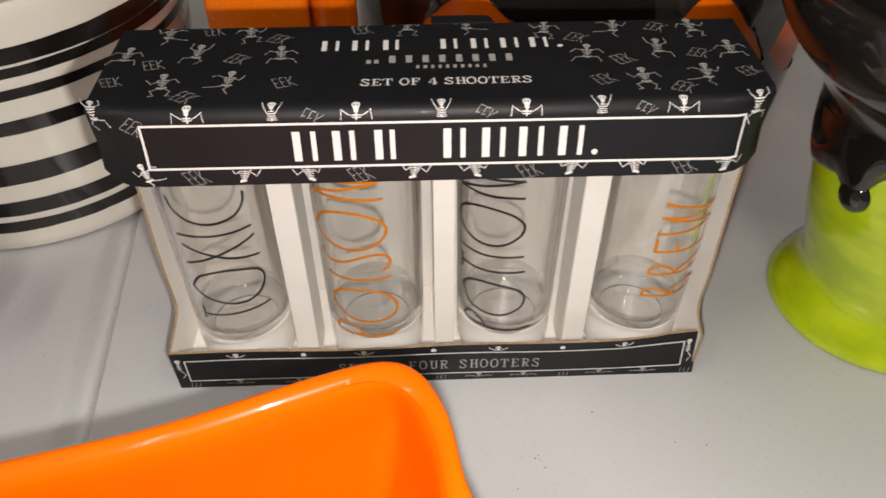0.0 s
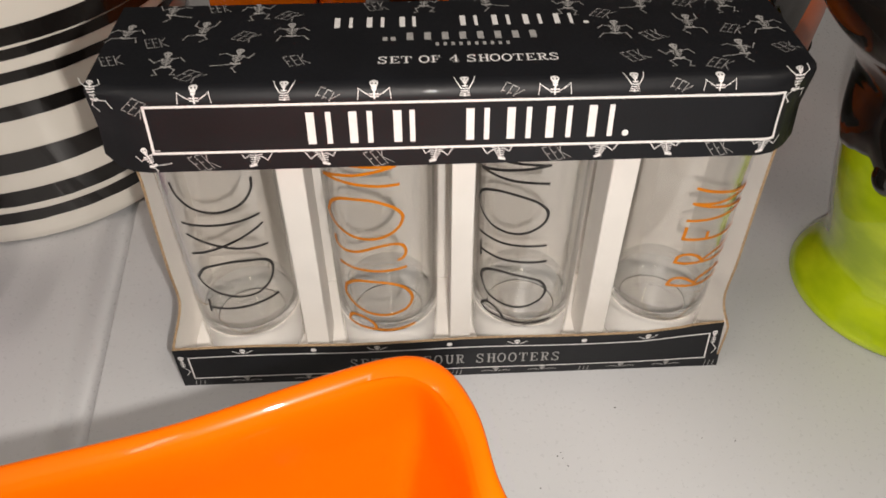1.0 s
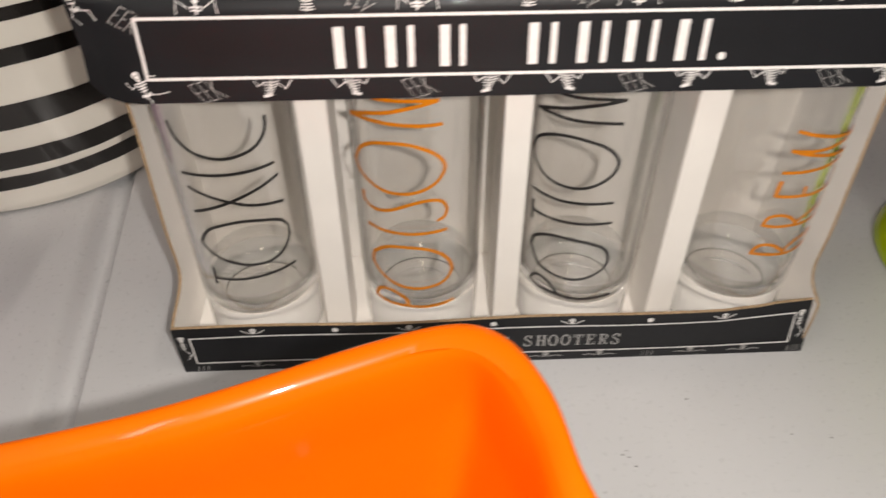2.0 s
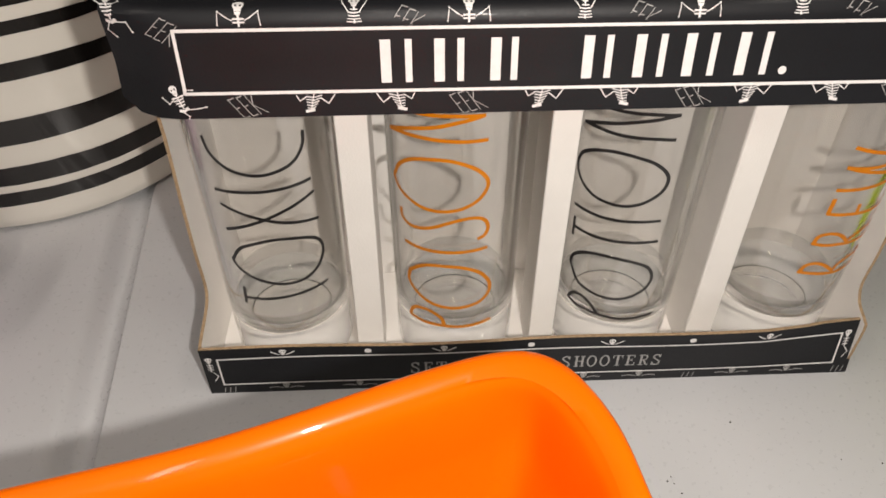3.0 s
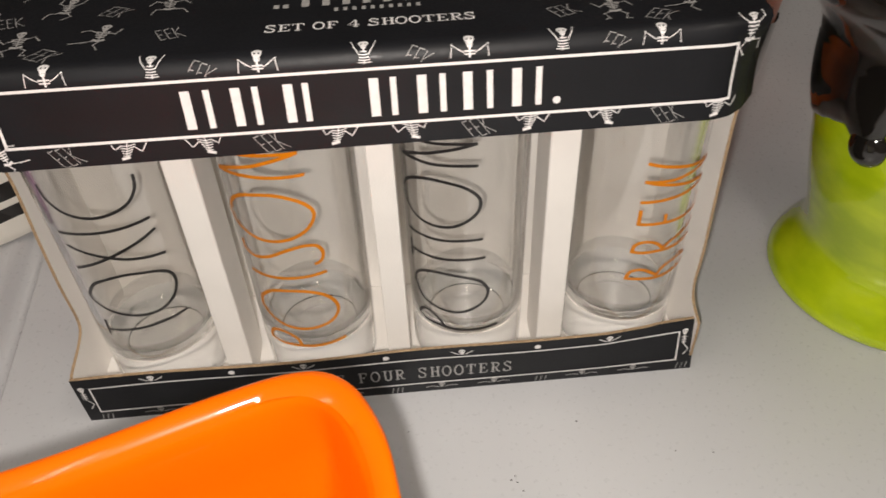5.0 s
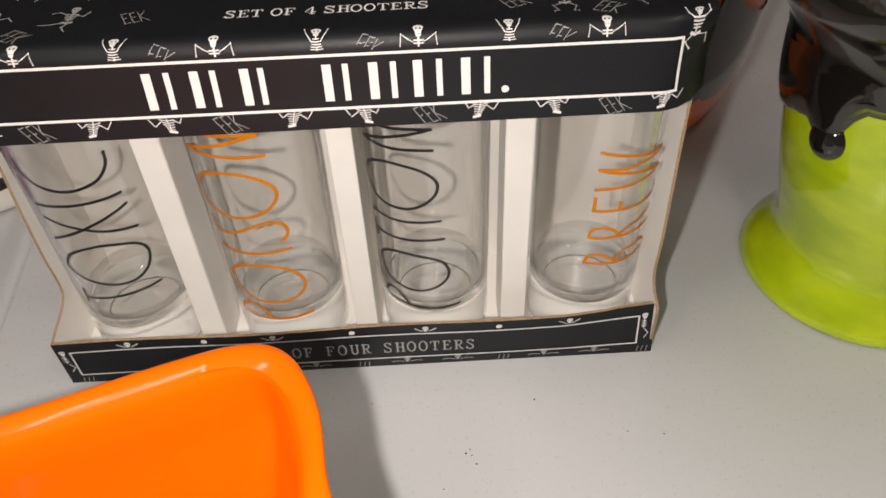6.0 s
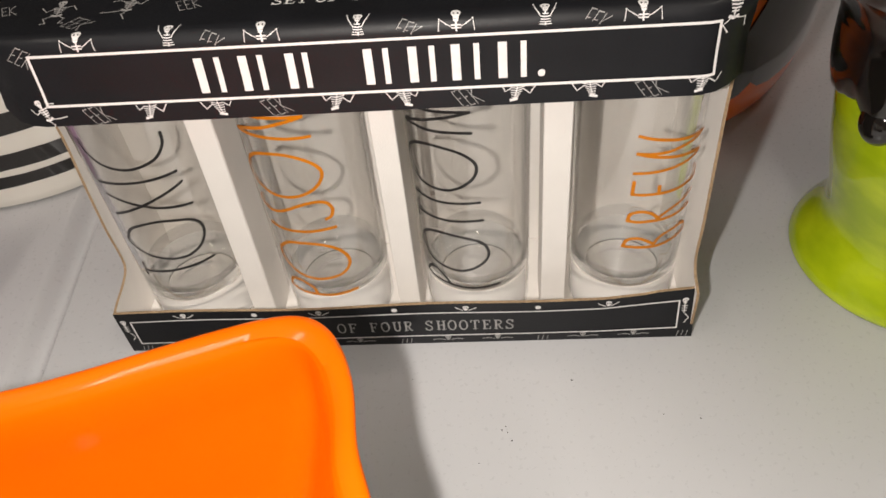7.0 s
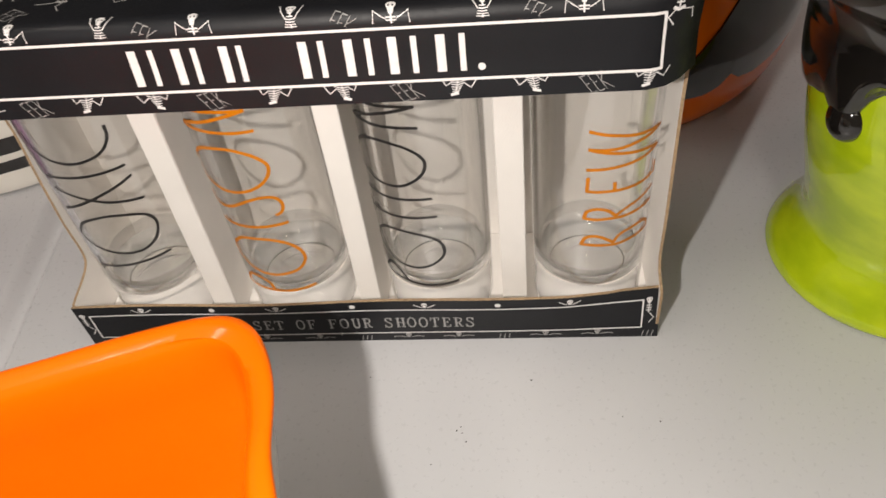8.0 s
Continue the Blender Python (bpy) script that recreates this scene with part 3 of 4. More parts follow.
def glass_body():
    heel = [(0.0, 0.0016), (0.0125, 0.0012), (0.0160, 0.0006), (0.0182, 0.0), (0.0198, 0.0004), (0.0208, 0.0016), (0.0212, 0.0034)]
    outer = [(glass_r(z), z) for z in (0.008, 0.014, 0.0235, 0.030, 0.050, 0.080, 0.110, 0.1258)]
    mouth = [(glass_r(0.1268) - 0.0003, 0.1268), (glass_r(0.127) - 0.0008, 0.1271), (glass_r(0.1264) - 0.0018, 0.1260)]
    inner = [(glass_r(z) - 0.0021, z) for z in (0.110, 0.080, 0.060, 0.044)]
    well = smooth_profile([(glass_r(0.044) - 0.0021, 0.044), (glass_r(0.031) - 0.0022, 0.0310), (0.0186, 0.0262), (0.0170, 0.0224), (0.0145, 0.0200), (0.0110, 0.0189), (0.0060, 0.0184), (0.0, 0.0183)], 5)
    bm = revolve(heel + outer + mouth + inner + well[1:], 112)
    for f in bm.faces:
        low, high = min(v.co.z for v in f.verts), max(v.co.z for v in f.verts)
        # outer wall of the base: the band that carries the painted glow
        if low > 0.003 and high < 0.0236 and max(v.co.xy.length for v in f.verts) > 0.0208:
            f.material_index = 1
        # inner well: same clear glass, with its shade tinted in
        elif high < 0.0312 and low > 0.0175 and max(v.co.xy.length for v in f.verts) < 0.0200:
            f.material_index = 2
    return bm


def curve(*points):
    """A hand-drawn stroke through (degrees, millimetres up) points."""
    path = smooth_profile([(a + 400, z * 0.001) for a, z in points], 8)
    return [(a - 400, z) for a, z in path]


def loop(*points):
    return curve(*points, points[0])


def letter_part(glass, strokes, material, width):
    bm = bmesh.new()

    def put(u, v):
        a, r = u / 0.0215, glass_r(v - GBASE) + 0.0003
        return Vector((r * math.sin(a), -r * math.cos(a), v - GBASE))

    for s in strokes:
        stroke(bm, dense([(radians(a) * 0.0215, z) for a, z in s], 0.0009), width, put)
    part("letter", bm, material, glass)


TOXIC = [
    [curve((-27.1, 46.4), (-28.3, 39.4)), curve((-28, 42.0), (-1, 43.2), (23, 43.8), (48.9, 43.8))],
    [loop((-31, 58.6), (-19, 65.0), (6, 68.4), (28, 67.0), (43, 63.9), (48.9, 58.8), (43, 52.9), (29, 49.6), (13.7, 49.3), (-1, 50.4), (-18, 52.9), (-28.3, 56.1))],
    [curve((-28.5, 81.2), (2, 77.0), (20, 74.3), (47.9, 71.2)), curve((-29.1, 71.4), (2, 76.3), (19, 78.7), (46.4, 81.9))],
    [curve((-30.7, 86.5), (-9, 87.1), (12.6, 87.1), (45, 86.8))],
    [curve((-31.2, 104.6), (-27.5, 99.6), (-15.3, 95.2), (2.6, 93.1), (18.5, 93.3), (33.2, 95.1), (42.5, 99.2), (44.3, 103.6)), curve((46, 110.5), (47.5, 112))],
]
POISON = [
    [curve((-47.2, 26.7), (-31, 26.4), (-14, 26.7), (5, 26.5), (30.6, 26.9)), curve((-47.2, 26.7), (-44.4, 30.2), (-37.4, 32.4), (-26, 32.8), (-15.2, 30.4), (-12.5, 27.2))],
    [loop((-45.1, 48.7), (-27.5, 54.0), (-2.2, 54.9), (15.4, 52.1), (26.3, 46.9), (28.5, 41.9), (21.2, 38.0), (6.9, 36.3), (-8.9, 35.9), (-25.2, 37.0), (-39.6, 40.0), (-47.3, 43.9))],
    [curve((-49.3, 60.3), (-33, 60.5), (-13, 61.0), (5, 61.4), (23, 61.7))],
]
POISON += [
    [curve((-53.1, 73.1), (-51.7, 69.8), (-41.4, 68.4), (-26.4, 69.8), (-7.3, 73.5), (7.2, 75.0), (18.6, 74.0), (23.6, 70.5), (21.2, 67.3), (15.7, 66.3))],
    [loop((-60.3, 84.2), (-51.8, 90.1), (-35.2, 94.7), (-10.6, 96.4), (7.7, 94.1), (19.2, 90.0), (21.5, 86.2), (15.1, 82.0), (2.3, 79.0), (-12.1, 77.6), (-27.4, 77.4), (-41.4, 78.6), (-54.3, 80.8))],
    [curve((-62, 100.6), (-52.3, 101.6), (-34.2, 102.6), (-14.3, 103.0), (2.2, 102.9), (19.1, 102.7)), curve((-62, 100.6), (-38.9, 104.6), (-19.2, 107.0), (-3.5, 109.0), (16.3, 110.8)), curve((-64, 109.6), (-27.7, 110.6), (-4.3, 111.2), (16.3, 110.8))],
]
POTION = [
    [curve((-59.1, 29.6), (-48, 28.4), (-37, 28.5), (-14, 28.0), (-0.7, 28.0), (24.3, 28.2)), curve((-59.1, 29.6), (-53.1, 32.9), (-44, 33.9), (-34.6, 32.0), (-27.6, 28.6))],
    [loop((-62.1, 45.5), (-59.1, 49.4), (-49.4, 52.8), (-36.4, 55.0), (-20.9, 55.5), (-4.5, 54.6), (8.2, 52.1), (14.4, 47.4), (12, 43.0), (1.9, 39.5), (-10.4, 37.5), (-23.3, 37.0), (-37.6, 37.7), (-51.8, 39.6))],
    [curve((-64.4, 64.1), (-64.1, 56.8)), curve((-64.3, 60.6), (-50, 61.3), (-34.6, 62.0), (-7.6, 63.1), (10.8, 63.4))],
    [curve((-66.3, 69.1), (-50, 69.9), (-36, 70.4), (-9, 71.6), (8.6, 71.9))],
]
POTION += [
    [loop((-70.1, 85.6), (-65.3, 89.3), (-54.5, 92.5), (-39.4, 94.9), (-25, 95.4), (-10, 94.4), (-0.6, 92.3), (5.8, 89.5), (7.2, 86.7), (4.6, 83.5), (-2.5, 80.6), (-11.6, 78.3), (-21.1, 77.0), (-33.5, 76.5), (-48, 76.9), (-60.3, 78.8), (-68.5, 82.0))],
    [curve((-67.3, 99.8), (-52, 100.7), (-37.7, 101.1), (-11, 102.0), (4.5, 101.8)), curve((-67.3, 99.8), (-49.6, 102.9), (-38, 104.6), (-22.5, 106.9), (3, 109.8)), curve((-62, 108.0), (-36.2, 108.9), (-13.2, 109.9), (4, 109.8))],
]
BREW = [
    [curve((-12.7, 47.6), (-4, 47.4), (8.6, 46.9), (22, 46.4), (37.5, 46.4), (60, 46.0)), curve((-12.7, 47.6), (-9.5, 50.7), (-2.5, 51.8), (5.9, 50.9), (17.1, 47.6)), curve((17.1, 47.8), (23.1, 50.8), (35.5, 51.8), (50, 51.4), (59, 49.0), (60, 46.0))],
    [curve((-11.2, 60.3), (-1.4, 59.8), (10.7, 59.8), (23.7, 59.4), (36.4, 59.2), (61, 58.8)), curve((-11.2, 60.3), (-8.8, 63.5), (-0.1, 64.7), (10.1, 63.4), (19.2, 59.6)), curve((17.8, 60.8), (27.5, 62.9), (40.4, 64.0), (61, 65.4))],
]
BREW += [
    [curve((-9.4, 78.3), (-9.9, 72.7)), curve((-9.9, 72.7), (-1, 72.5), (10.6, 72.4), (23, 72.1), (37.6, 71.8), (61, 71.6)), curve((13.9, 72.4), (13.5, 75.8)), curve((61, 71.6), (60, 76.4))],
    [curve((-10.5, 81.9), (12.7, 82.4), (27, 82.6), (44.7, 82.8), (62, 83.2)), curve((-9.5, 90.2), (0.4, 89.2), (11.6, 88.3), (25.9, 87.0), (43.5, 85.5), (62, 83.2)), curve((-9.5, 90.2), (3.9, 90.0), (17, 90.0), (31.5, 90.5), (62, 91.0)), curve((-9.6, 97.3), (1.2, 96.2), (14, 95.1), (30.6, 93.5), (62, 91.0))],
]
for x, words, ink, width, label in (
    (-0.0866, TOXIC, M_INK_BLACK, 0.00112, "tall clear shooter glass lettered TOXIC in black, in the box"),
    (-0.0272, POISON, M_INK_ORANGE, 0.00125, "tall clear shooter glass lettered POISON in orange, in the box"),
    (0.0305, POTION, M_INK_BLACK, 0.00112, "tall clear shooter glass lettered POTION in black, in the box"),
    (0.0893, BREW, M_INK_ORANGE, 0.00125, "tall clear shooter glass lettered BREW in orange, in the box"),
):
    glass = thing("shooter_glass", pose(x, GLASS_Y, GBASE), label, "glass", "glasses in the box")
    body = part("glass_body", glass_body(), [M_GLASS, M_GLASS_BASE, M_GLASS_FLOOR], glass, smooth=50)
    body.visible_shadow = False
    for strokes in words:
        letter_part(glass, strokes, ink, width)


# ---- the orange square bowl ----
UNEVEN = [(-45, 0.0), (-10, 2.0), (10, 1.7), (22, 0.2), (33, 2.0), (45, 1.2), (58, 0.0)]


def uneven(deg):
    """How far one hand-formed side swings out of the square, in metres."""
    deg = (deg + 180) % 360 - 180
    for (a, u), (b, w) in zip(UNEVEN, UNEVEN[1:]):
        if a <= deg <= b:
            t = (deg - a) / (b - a)
            return 0.001 * (u + (w - u) * t * t * (3 - 2 * t))
    return 0.0


def square_loop(bm, half, z, n=9.0, bow=0.03, count=288):
    ring = []
    for i in range(count):
        a = 2 * math.pi * i / count
        c, s = abs(math.cos(a)), abs(math.sin(a))
        r = half / (c ** n + s ** n) ** (1 / n)
        r *= 1 - bow * math.cos(2 * a) ** 2
        r += bow / 0.04 * uneven(math.degrees(a))
        ring.append(bm.verts.new((r * math.cos(a), r * math.sin(a), z)))
    return ring


def loft(levels, cap_last=True):
    bm = bmesh.new()
    rings = [square_loop(bm, *level) for level in levels]
    for a, b in zip(rings, rings[1:]):
        for i in range(len(a)):
            j = (i + 1) % len(a)
            bm.faces.new((a[i], a[j], b[j], b[i]))
    if cap_last:
        bm.faces.new(rings[-1])
    bmesh.ops.recalc_face_normals(bm, faces=bm.faces)
    return bm


bowl = thing("square_bowl", pose(-0.0610, -0.1525, 0, 0, 0, 17), "glossy orange square ceramic bowl, white outside, on the shelf", "bowl")
RIM = 0.0890
lip = [(0.0784, RIM - 0.0026), (0.0795, RIM - 0.0014), (0.0797, RIM - 0.0003), (0.0790, RIM + 0.0004), (0.0776, RIM + 0.0006), (0.0760, RIM + 0.0002), (0.0738, RIM - 0.0010)]
well = smooth_profile([(0.0738, RIM - 0.0010), (0.0719, RIM - 0.0040), (0.0707, RIM - 0.0090), (0.0698, RIM - 0.0160), (0.0686, RIM - 0.0260), (0.0650, 0.0480), (0.0590, 0.0300), (0.0500, 0.0150), (0.0400, 0.0085), (0.0280, 0.0056)], 4)
part("bowl_inside", loft([(h, z, 8, 0.04) for h, z in lip] + [(h, z, 8 + 16 * min(1.0, (RIM - z) / 0.018), 0.04 * (z / RIM) ** 2) for h, z in well[1:]] + [(0.015, 0.0052, 8, 0.0)]), M_ORANGE, bowl, "orange glazed inside and rim", smooth=60)
shell = smooth_profile([(0.0782, RIM - 0.0027), (0.0766, 0.077), (0.0744, 0.063), (0.0704, 0.045), (0.0640, 0.027), (0.0560, 0.011), (0.0530, 0.0030), (0.0520, 0.0004)], 4)
part("bowl_outside", loft([(h, z, 8 + 5 * (1 - z / RIM), 0.04 * (z / RIM) ** 2) for h, z in shell]), M_CREAM, bowl, "white glazed outside", smooth=60)

# ---- the striped crock ----
crock = thing("striped_crock", pose(-0.2308, 0.1853, 0), "cream ceramic crock with uneven black stripes, standing on the shelf", "crock")


def crock_r(z):
    return 0.0940 + 0.0511 * z - 0.0498 * z * z


profile = [(0.0, 0.0005), (0.086, 0.0003), (0.0920, 0.0008)] + [(crock_r(z), z) for z in [0.003 + 0.004 * k for k in range(33)]]
zt = profile[-1][1]
rt = profile[-1][0]
profile += [(rt - 0.0004, zt + 0.0022), (rt - 0.0022, zt + 0.0032), (rt - 0.0042, zt + 0.0020)]
profile += [(crock_r(z) - 0.0056, z) for z in (0.12, 0.10, 0.06, 0.03, 0.012)] + [(0.08, 0.006), (0.0, 0.0055)]
part("crock_body", revolve(profile, 128), M_CREAM, crock, smooth=50)


def band(z0, z1, seed):
    """A painted stripe with wavering edges, a hair proud of the body."""
    bm = bmesh.new()
    rows = []
    seg = 160
    for i in range(seg):
        a = 2 * math.pi * i / seg
        w0 = 0.0011 * noise.noise((math.cos(a) * 1.2, math.sin(a) * 1.2, seed)) + 0.0003 * noise.noise((math.cos(a) * 9, math.sin(a) * 9, seed))
        w1 = 0.0011 * noise.noise((math.cos(a) * 1.2, math.sin(a) * 1.2, seed + 7)) + 0.0003 * noise.noise((math.cos(a) * 9, math.sin(a) * 9, seed + 7))
        rows.append([bm.verts.new(((crock_r(z) + 0.0003) * math.cos(a), (crock_r(z) + 0.0003) * math.sin(a), z)) for z in [z0 + w0 + (z1 + w1 - z0 - w0) * k / 3 for k in range(4)]])
    for i in range(seg):
        p, q = rows[i], rows[(i + 1) % seg]
        for k in range(3):
            bm.faces.new((p[k], q[k], q[k + 1], p[k + 1]))
    bmesh.ops.recalc_face_normals(bm, faces=bm.faces)
    return bm


for k, (z0, z1) in enumerate(((0.0143, 0.0214), (0.0253, 0.0340), (0.0450, 0.0558), (0.0723, 0.0797), (0.0906, 0.0958), (0.1011, 0.1064), (0.1076, 0.1162))):
    part("stripe", band(z0, z1, 3.7 * k), M_STRIPE, crock, smooth=60)

# ---- the green goblet with the black drips ----
goblet = thing("drip_glaze_goblet", pose(0.2155, 0.0420, 0), "lime green ceramic goblet with dripping black glaze, on the shelf", "goblet")
foot = [(0.0, 0.002), (0.030, 0.0018), (0.043, 0.0002), (0.0488, 0.0008), (0.0498, 0.0030), (0.0488, 0.0065), (0.0462, 0.0110), (0.0425, 0.0165), (0.0402, 0.0215), (0.0398, 0.0270), (0.0416, 0.0360), (0.0440, 0.0460), (0.0464, 0.0570), (0.0484, 0.0680), (0.0498, 0.0800), (0.0502, 0.1050), (0.0, 0.1052)]
part("goblet_body", revolve(foot[:3] + smooth_profile(foot[3:-1], 5) + foot[-1:], 128), M_GREEN, goblet, smooth=60)


GLAZE = [(0, 0.088), (25, 0.076), (50, 0.090), (85, 0.074), (115, 0.088), (140, 0.077), (160, 0.0750), (170, 0.0785), (179, 0.0822), (188.5, 0.0848), (196, 0.0815), (202, 0.0795), (206.5, 0.0850), (209, 0.0930), (214, 0.0985), (235, 0.1030), (256, 0.086), (264, 0.076), (272, 0.088), (295, 0.098), (312, 0.080), (330, 0.096), (360, 0.088)]


def glaze_low(a):
    """How far down the black glaze runs at the angle a."""
    deg = (math.degrees(a) + 360) % 360
    for (d0, z0), (d1, z1) in zip(GLAZE, GLAZE[1:]):
        if d0 <= deg <= d1:
            t = (deg - d0) / (d1 - d0)
            return z0 + (z1 - z0) * (0.5 * t + 0.5 * t * t * (3 - 2 * t))
    return 0.088


bm = bmesh.new()
seg, rows = 180, []
upper = smooth_profile([(0.0518, 0.0), (0.0540, 0.25), (0.0552, 0.5), (0.0558, 0.75), (0.0562, 1.0)], 3)
for i in range(seg):
    a = 2 * math.pi * i / seg
    low = glaze_low(a)
    col = [(0.0488, low + 0.0014), (0.0500, low + 0.0001), (0.0510, low + 0.0012)]
    col += [(r, low + 0.003 + (0.1085 - low - 0.003) * f) for r, f in upper]
    col += smooth_profile([(0.0566, 0.1100), (0.0575, 0.1140), (0.0595, 0.1185), (0.0668, 0.1280), (0.0790, 0.1400), (0.0870, 0.1540), (0.0890, 0.165), (0.0882, 0.1700), (0.0865, 0.1705), (0.0850, 0.168), (0.0845, 0.155), (0.0765, 0.142), (0.064, 0.130), (0.040, 0.122)], 3)
    rows.append([bm.verts.new((r * math.cos(a), r * math.sin(a), z)) for r, z in col])
for i in range(seg):
    p, q = rows[i], rows[(i + 1) % seg]
    for k in range(len(p) - 1):
        bm.faces.new((p[k], q[k], q[k + 1], p[k + 1]))
bm.faces.new([r[-1] for r in rows])
bmesh.ops.recalc_face_normals(bm, faces=bm.faces)
part("black_glaze", bm, M_BLACK_GLAZE, goblet, "thick glossy black dripping glaze and cup", smooth=60)
for deg, z, size in ((202, 0.0832, 0.0074), (264, 0.074, 0.006), (312, 0.078, 0.0055)):
    bm = bmesh.new()
    bmesh.ops.create_icosphere(bm, subdivisions=4, radius=1)
    a = radians(deg)
    bm.transform(pose(0.0490 * math.cos(a), 0.0490 * math.sin(a), z, 0, 0, deg) @ Matrix.Diagonal((size * 0.72, size, size * 1.08, 1)))
    part("glaze_drop", bm, M_BLACK_GLAZE, goblet, smooth=180)

# ---- the orange pot with black drips behind the box ----
pot = thing("drip_glaze_pot", pose(0.090, 0.228, 0), "large round orange ceramic pot with black drip glaze, on the shelf", "pot")
POT = [(0.104, 0.0), (0.112, 0.003), (0.1195, 0.010), (0.1236, 0.0207), (0.1263, 0.036), (0.1280, 0.060), (0.1300, 0.090), (0.1295, 0.120), (0.1250, 0.145), (0.1180, 0.163), (0.1140, 0.168), (0.110, 0.163), (0.118, 0.140), (0.122, 0.100), (0.118, 0.04), (0.09, 0.012)]
curve = smooth_profile(POT, 5)
part("pot_body", revolve([(0.0, 0.001)] + curve + [(0.0, 0.012)], 160), M_ORANGE, pot, smooth=60)


def pot_r(z):
    pts = POT[:11]
    for (r0, z0), (r1, z1) in zip(pts, pts[1:]):
        if z0 <= z <= z1:
            return r0 + (r1 - r0) * (z - z0) / (z1 - z0)
    return pts[-1][0]


# lower edge of the black glaze: degrees round from the front, height
EDGE = [(-180, 0.06), (-120, 0.04), (-75, 0.06), (-62, 0.05), (-50, 0.085), (-44, 0.107), (-38, 0.120), (-33, 0.140), (-28.5, 0.123), (-21.5, 0.114), (-17, 0.09), (-10, 0.05), (0, 0.05), (5, 0.09), (8, 0.119), (12.3, 0.128), (16, 0.136), (20, 0.126), (28, 0.107), (32, 0.096), (34, 0.088), (36, 0.096), (38.5, 0.107), (44, 0.130), (55, 0.140), (70, 0.10), (95, 0.04), (140, 0.06), (180, 0.06)]


def pot_edge(deg):
    for (a, za), (b, zb) in zip(EDGE, EDGE[1:]):
        if a <= deg <= b:
            t = (deg - a) / (b - a)
            t = t * t * (3 - 2 * t) * 0.4 + t * 0.6
            return za + (zb - za) * t
    return 0.05


bm = bmesh.new()
rows = []
seg = 360
for i in range(seg):
    deg = -180 + 360 * i / seg
    a = radians(deg - 90)
    low = pot_edge(deg)
    col = [(pot_r(low) + 0.0002, low)] + [(pot_r(z) + 0.0014, z) for z in [low + 0.001 + (0.1665 - low - 0.001) * (k / 18) for k in range(19)]] + [(0.1120, 0.1684)]
    rows.append([bm.verts.new((r * math.cos(a), r * math.sin(a), z)) for r, z in col])
for i in range(seg):
    p, q = rows[i], rows[(i + 1) % seg]
    for k in range(len(p) - 1):
        bm.faces.new((p[k], q[k], q[k + 1], p[k + 1]))
bmesh.ops.recalc_face_normals(bm, faces=bm.faces)
part("black_glaze", bm, M_BLACK_GLAZE, pot, "glossy black glaze running down in drips", smooth=60)

# a second run of black lower down on the pot
LOW = [(16, 0.032, 0.040), (24, 0.030, 0.054), (28, 0.029, 0.064), (31.5, 0.031, 0.078), (34, 0.036, 0.093), (37, 0.031, 0.088), (42, 0.029, 0.078), (48, 0.030, 0.070), (55, 0.033, 0.064), (64, 0.040, 0.060), (72, 0.047, 0.052)]
bm = bmesh.new()
rows = []
for i in range(113):
    deg = 16 + 0.5 * i
    a = radians(deg - 90)
    for (d0, l0, h0), (d1, l1, h1) in zip(LOW, LOW[1:]):
        if d0 <= deg <= d1:
            t = (deg - d0) / (d1 - d0)
            low, high = l0 + (l1 - l0) * t, h0 + (h1 - h0) * t
    zs = [low + (high - low) * k / 6 for k in range(7)]
    col = [(pot_r(zs[0]) - 0.0003, zs[0])] + [(pot_r(z) + 0.0011, z) for z in zs] + [(pot_r(zs[-1]) - 0.0003, zs[-1])]
    rows.append([bm.verts.new((r * math.cos(a), r * math.sin(a), z)) for r, z in col])
for p, q in zip(rows, rows[1:]):
    for k in range(len(p) - 1):
        bm.faces.new((p[k], q[k], q[k + 1], p[k + 1]))
bmesh.ops.recalc_face_normals(bm, faces=bm.faces)
part("black_glaze", bm, M_BLACK_GLAZE, pot, "glossy black glaze pooled low on the belly", smooth=60)

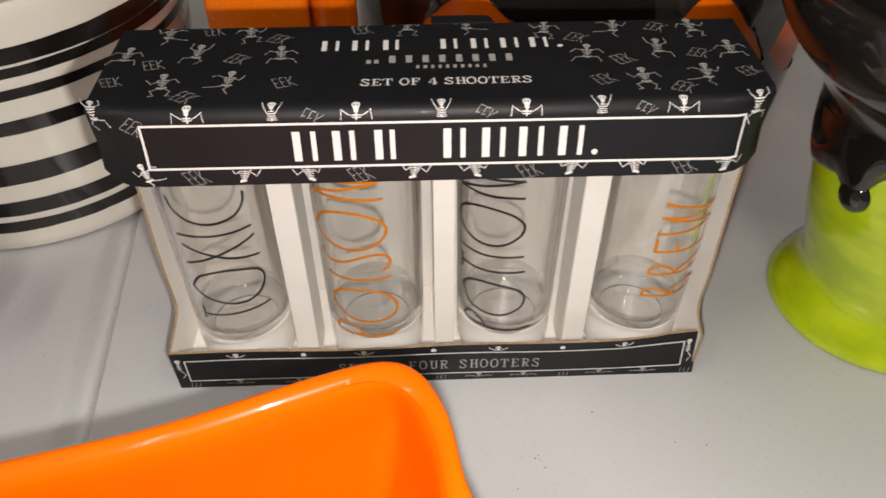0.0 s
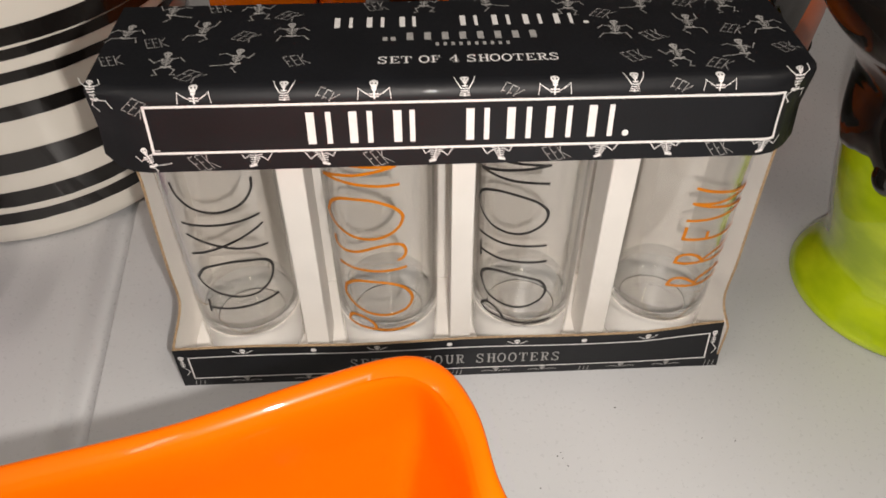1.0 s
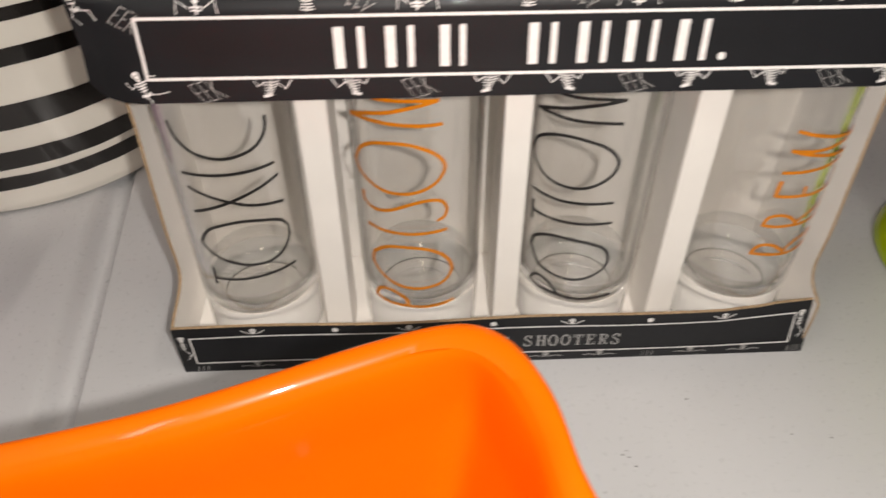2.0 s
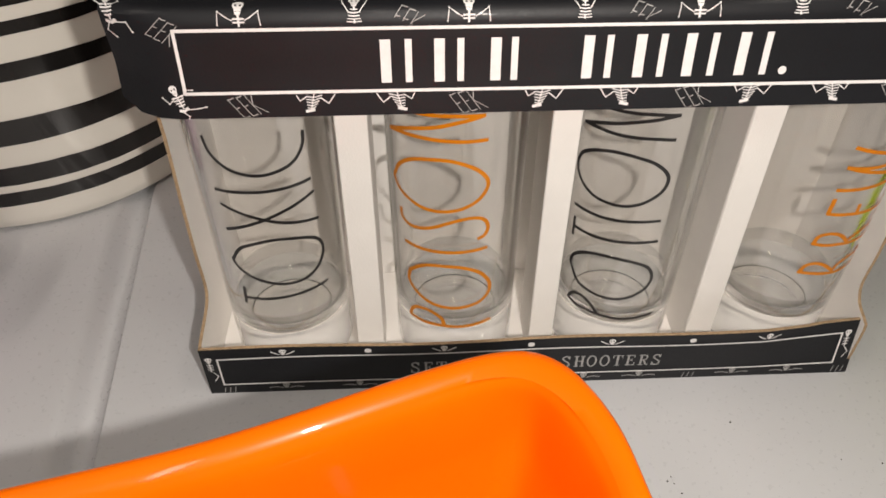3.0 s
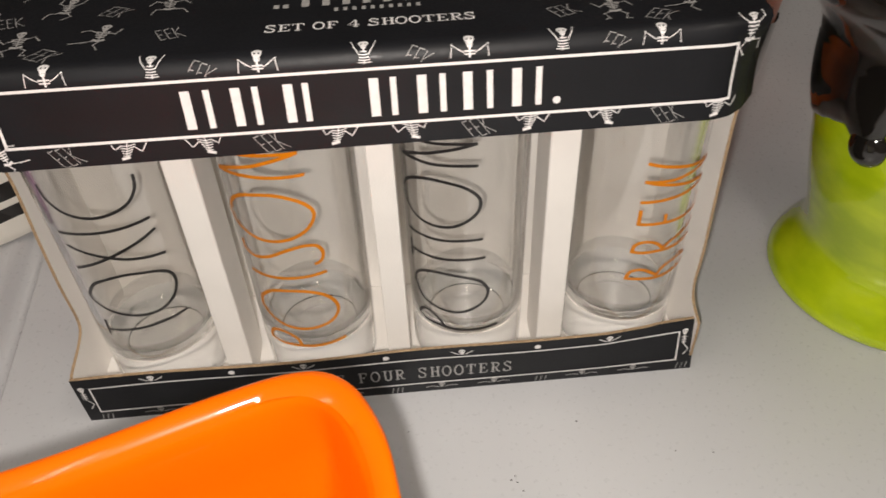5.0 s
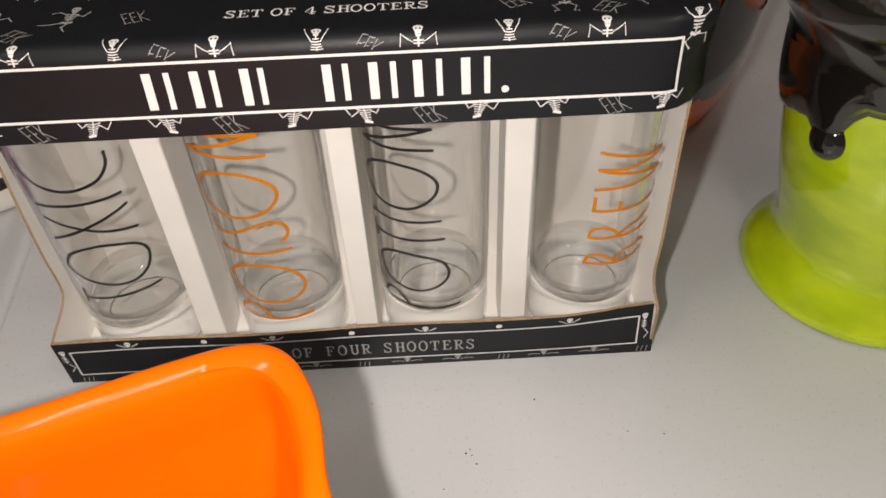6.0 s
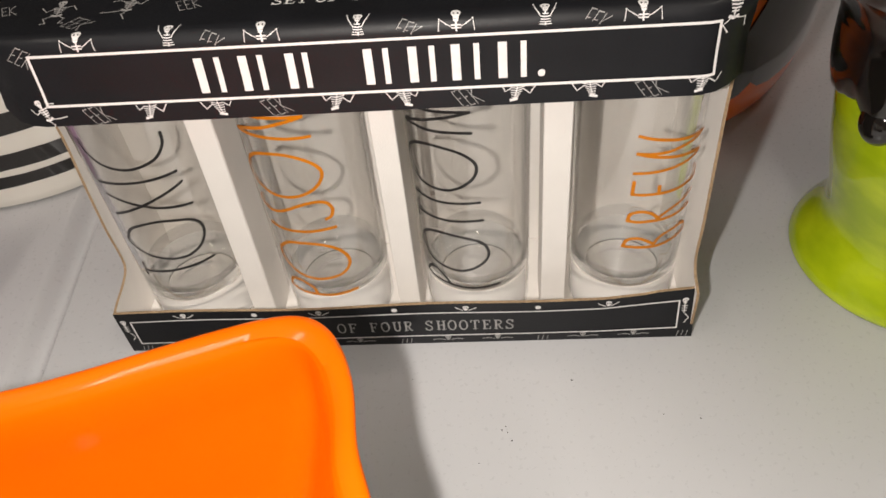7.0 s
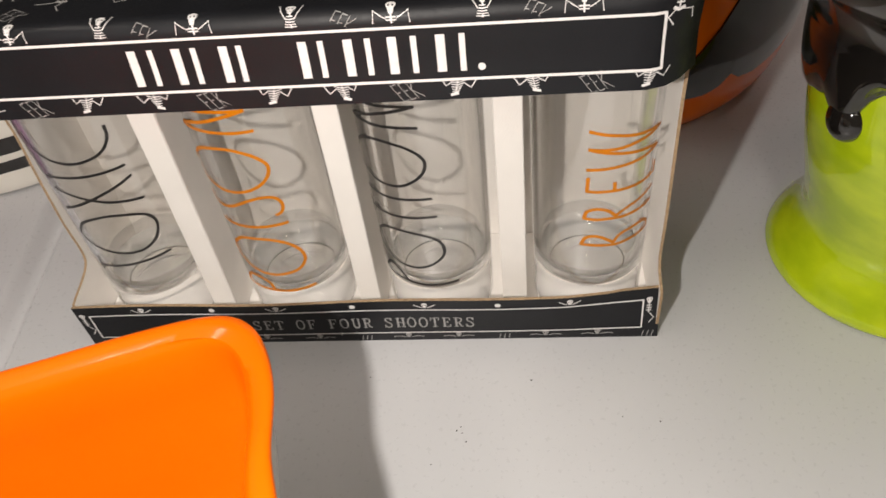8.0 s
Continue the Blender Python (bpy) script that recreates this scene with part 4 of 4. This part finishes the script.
# ---- the orange canister behind the box ----
canister = thing("square_canister", pose(-0.081, 0.156, 0, 0, 0, 2), "orange lacquered square canister behind the glass box, on the shelf", "canister")
part("canister_body", block(bmesh.new(), (-0.0238, -0.029, 0.0), (0.0238, 0.029, 0.134), 0.004, 3), M_ORANGE_BOX, canister, smooth=50)
part("lid", block(bmesh.new(), (-0.0250, -0.0302, 0.1342), (0.0250, 0.0302, 0.146), 0.003, 3), M_ORANGE_BOX, canister, smooth=50)

jar = thing("slim_jar", pose(-0.0450, 0.1380, 0), "slim orange glazed jar behind the glass box, on the shelf", "jar")
part("jar_body", revolve(smooth_profile([(0.0, 0.001), (0.0095, 0.0), (0.0112, 0.002), (0.0106, 0.030), (0.0108, 0.080), (0.0108, 0.130), (0.0098, 0.138), (0.0080, 0.136), (0.0, 0.132)], 5), 48), M_ORANGE, jar, smooth=60)

# ---- the small purple cup ----
cup = thing("purple_cup", pose(-0.246, 0.046, 0), "small rounded purple ceramic cup beside the striped crock", "cup")
part("cup_body", revolve(smooth_profile([(0.0, 0.001), (0.020, 0.0), (0.028, 0.004), (0.0355, 0.018), (0.0375, 0.034), (0.034, 0.050), (0.029, 0.058), (0.0275, 0.0595), (0.026, 0.058), (0.030, 0.048), (0.034, 0.034), (0.031, 0.018), (0.022, 0.006), (0.0, 0.005)], 5), 72), M_PURPLE, cup, smooth=60)

# ---- dust on the shelf ----
rng = random.Random(4)
bm = bmesh.new()
for x, y in [(0.040, -0.040), (0.0405, -0.0425), (0.042, -0.046), (0.0385, -0.0415), (0.111, -0.038), (0.004, -0.018), (0.066, -0.020), (0.098, -0.036), (0.030, -0.055)]:
    made = bmesh.ops.create_icosphere(bm, subdivisions=1, radius=rng.uniform(0.00022, 0.0004))["verts"]
    for v in made:
        v.co = Vector((x + v.co.x * rng.uniform(0.8, 1.6), y + v.co.y, 0.0002 + v.co.z * 0.6))
dust = link_mesh("dust", bm, M_SPECK)
tagged(dust, "a few dark dust specks scattered on the shelf", "dust", kind="stuff")
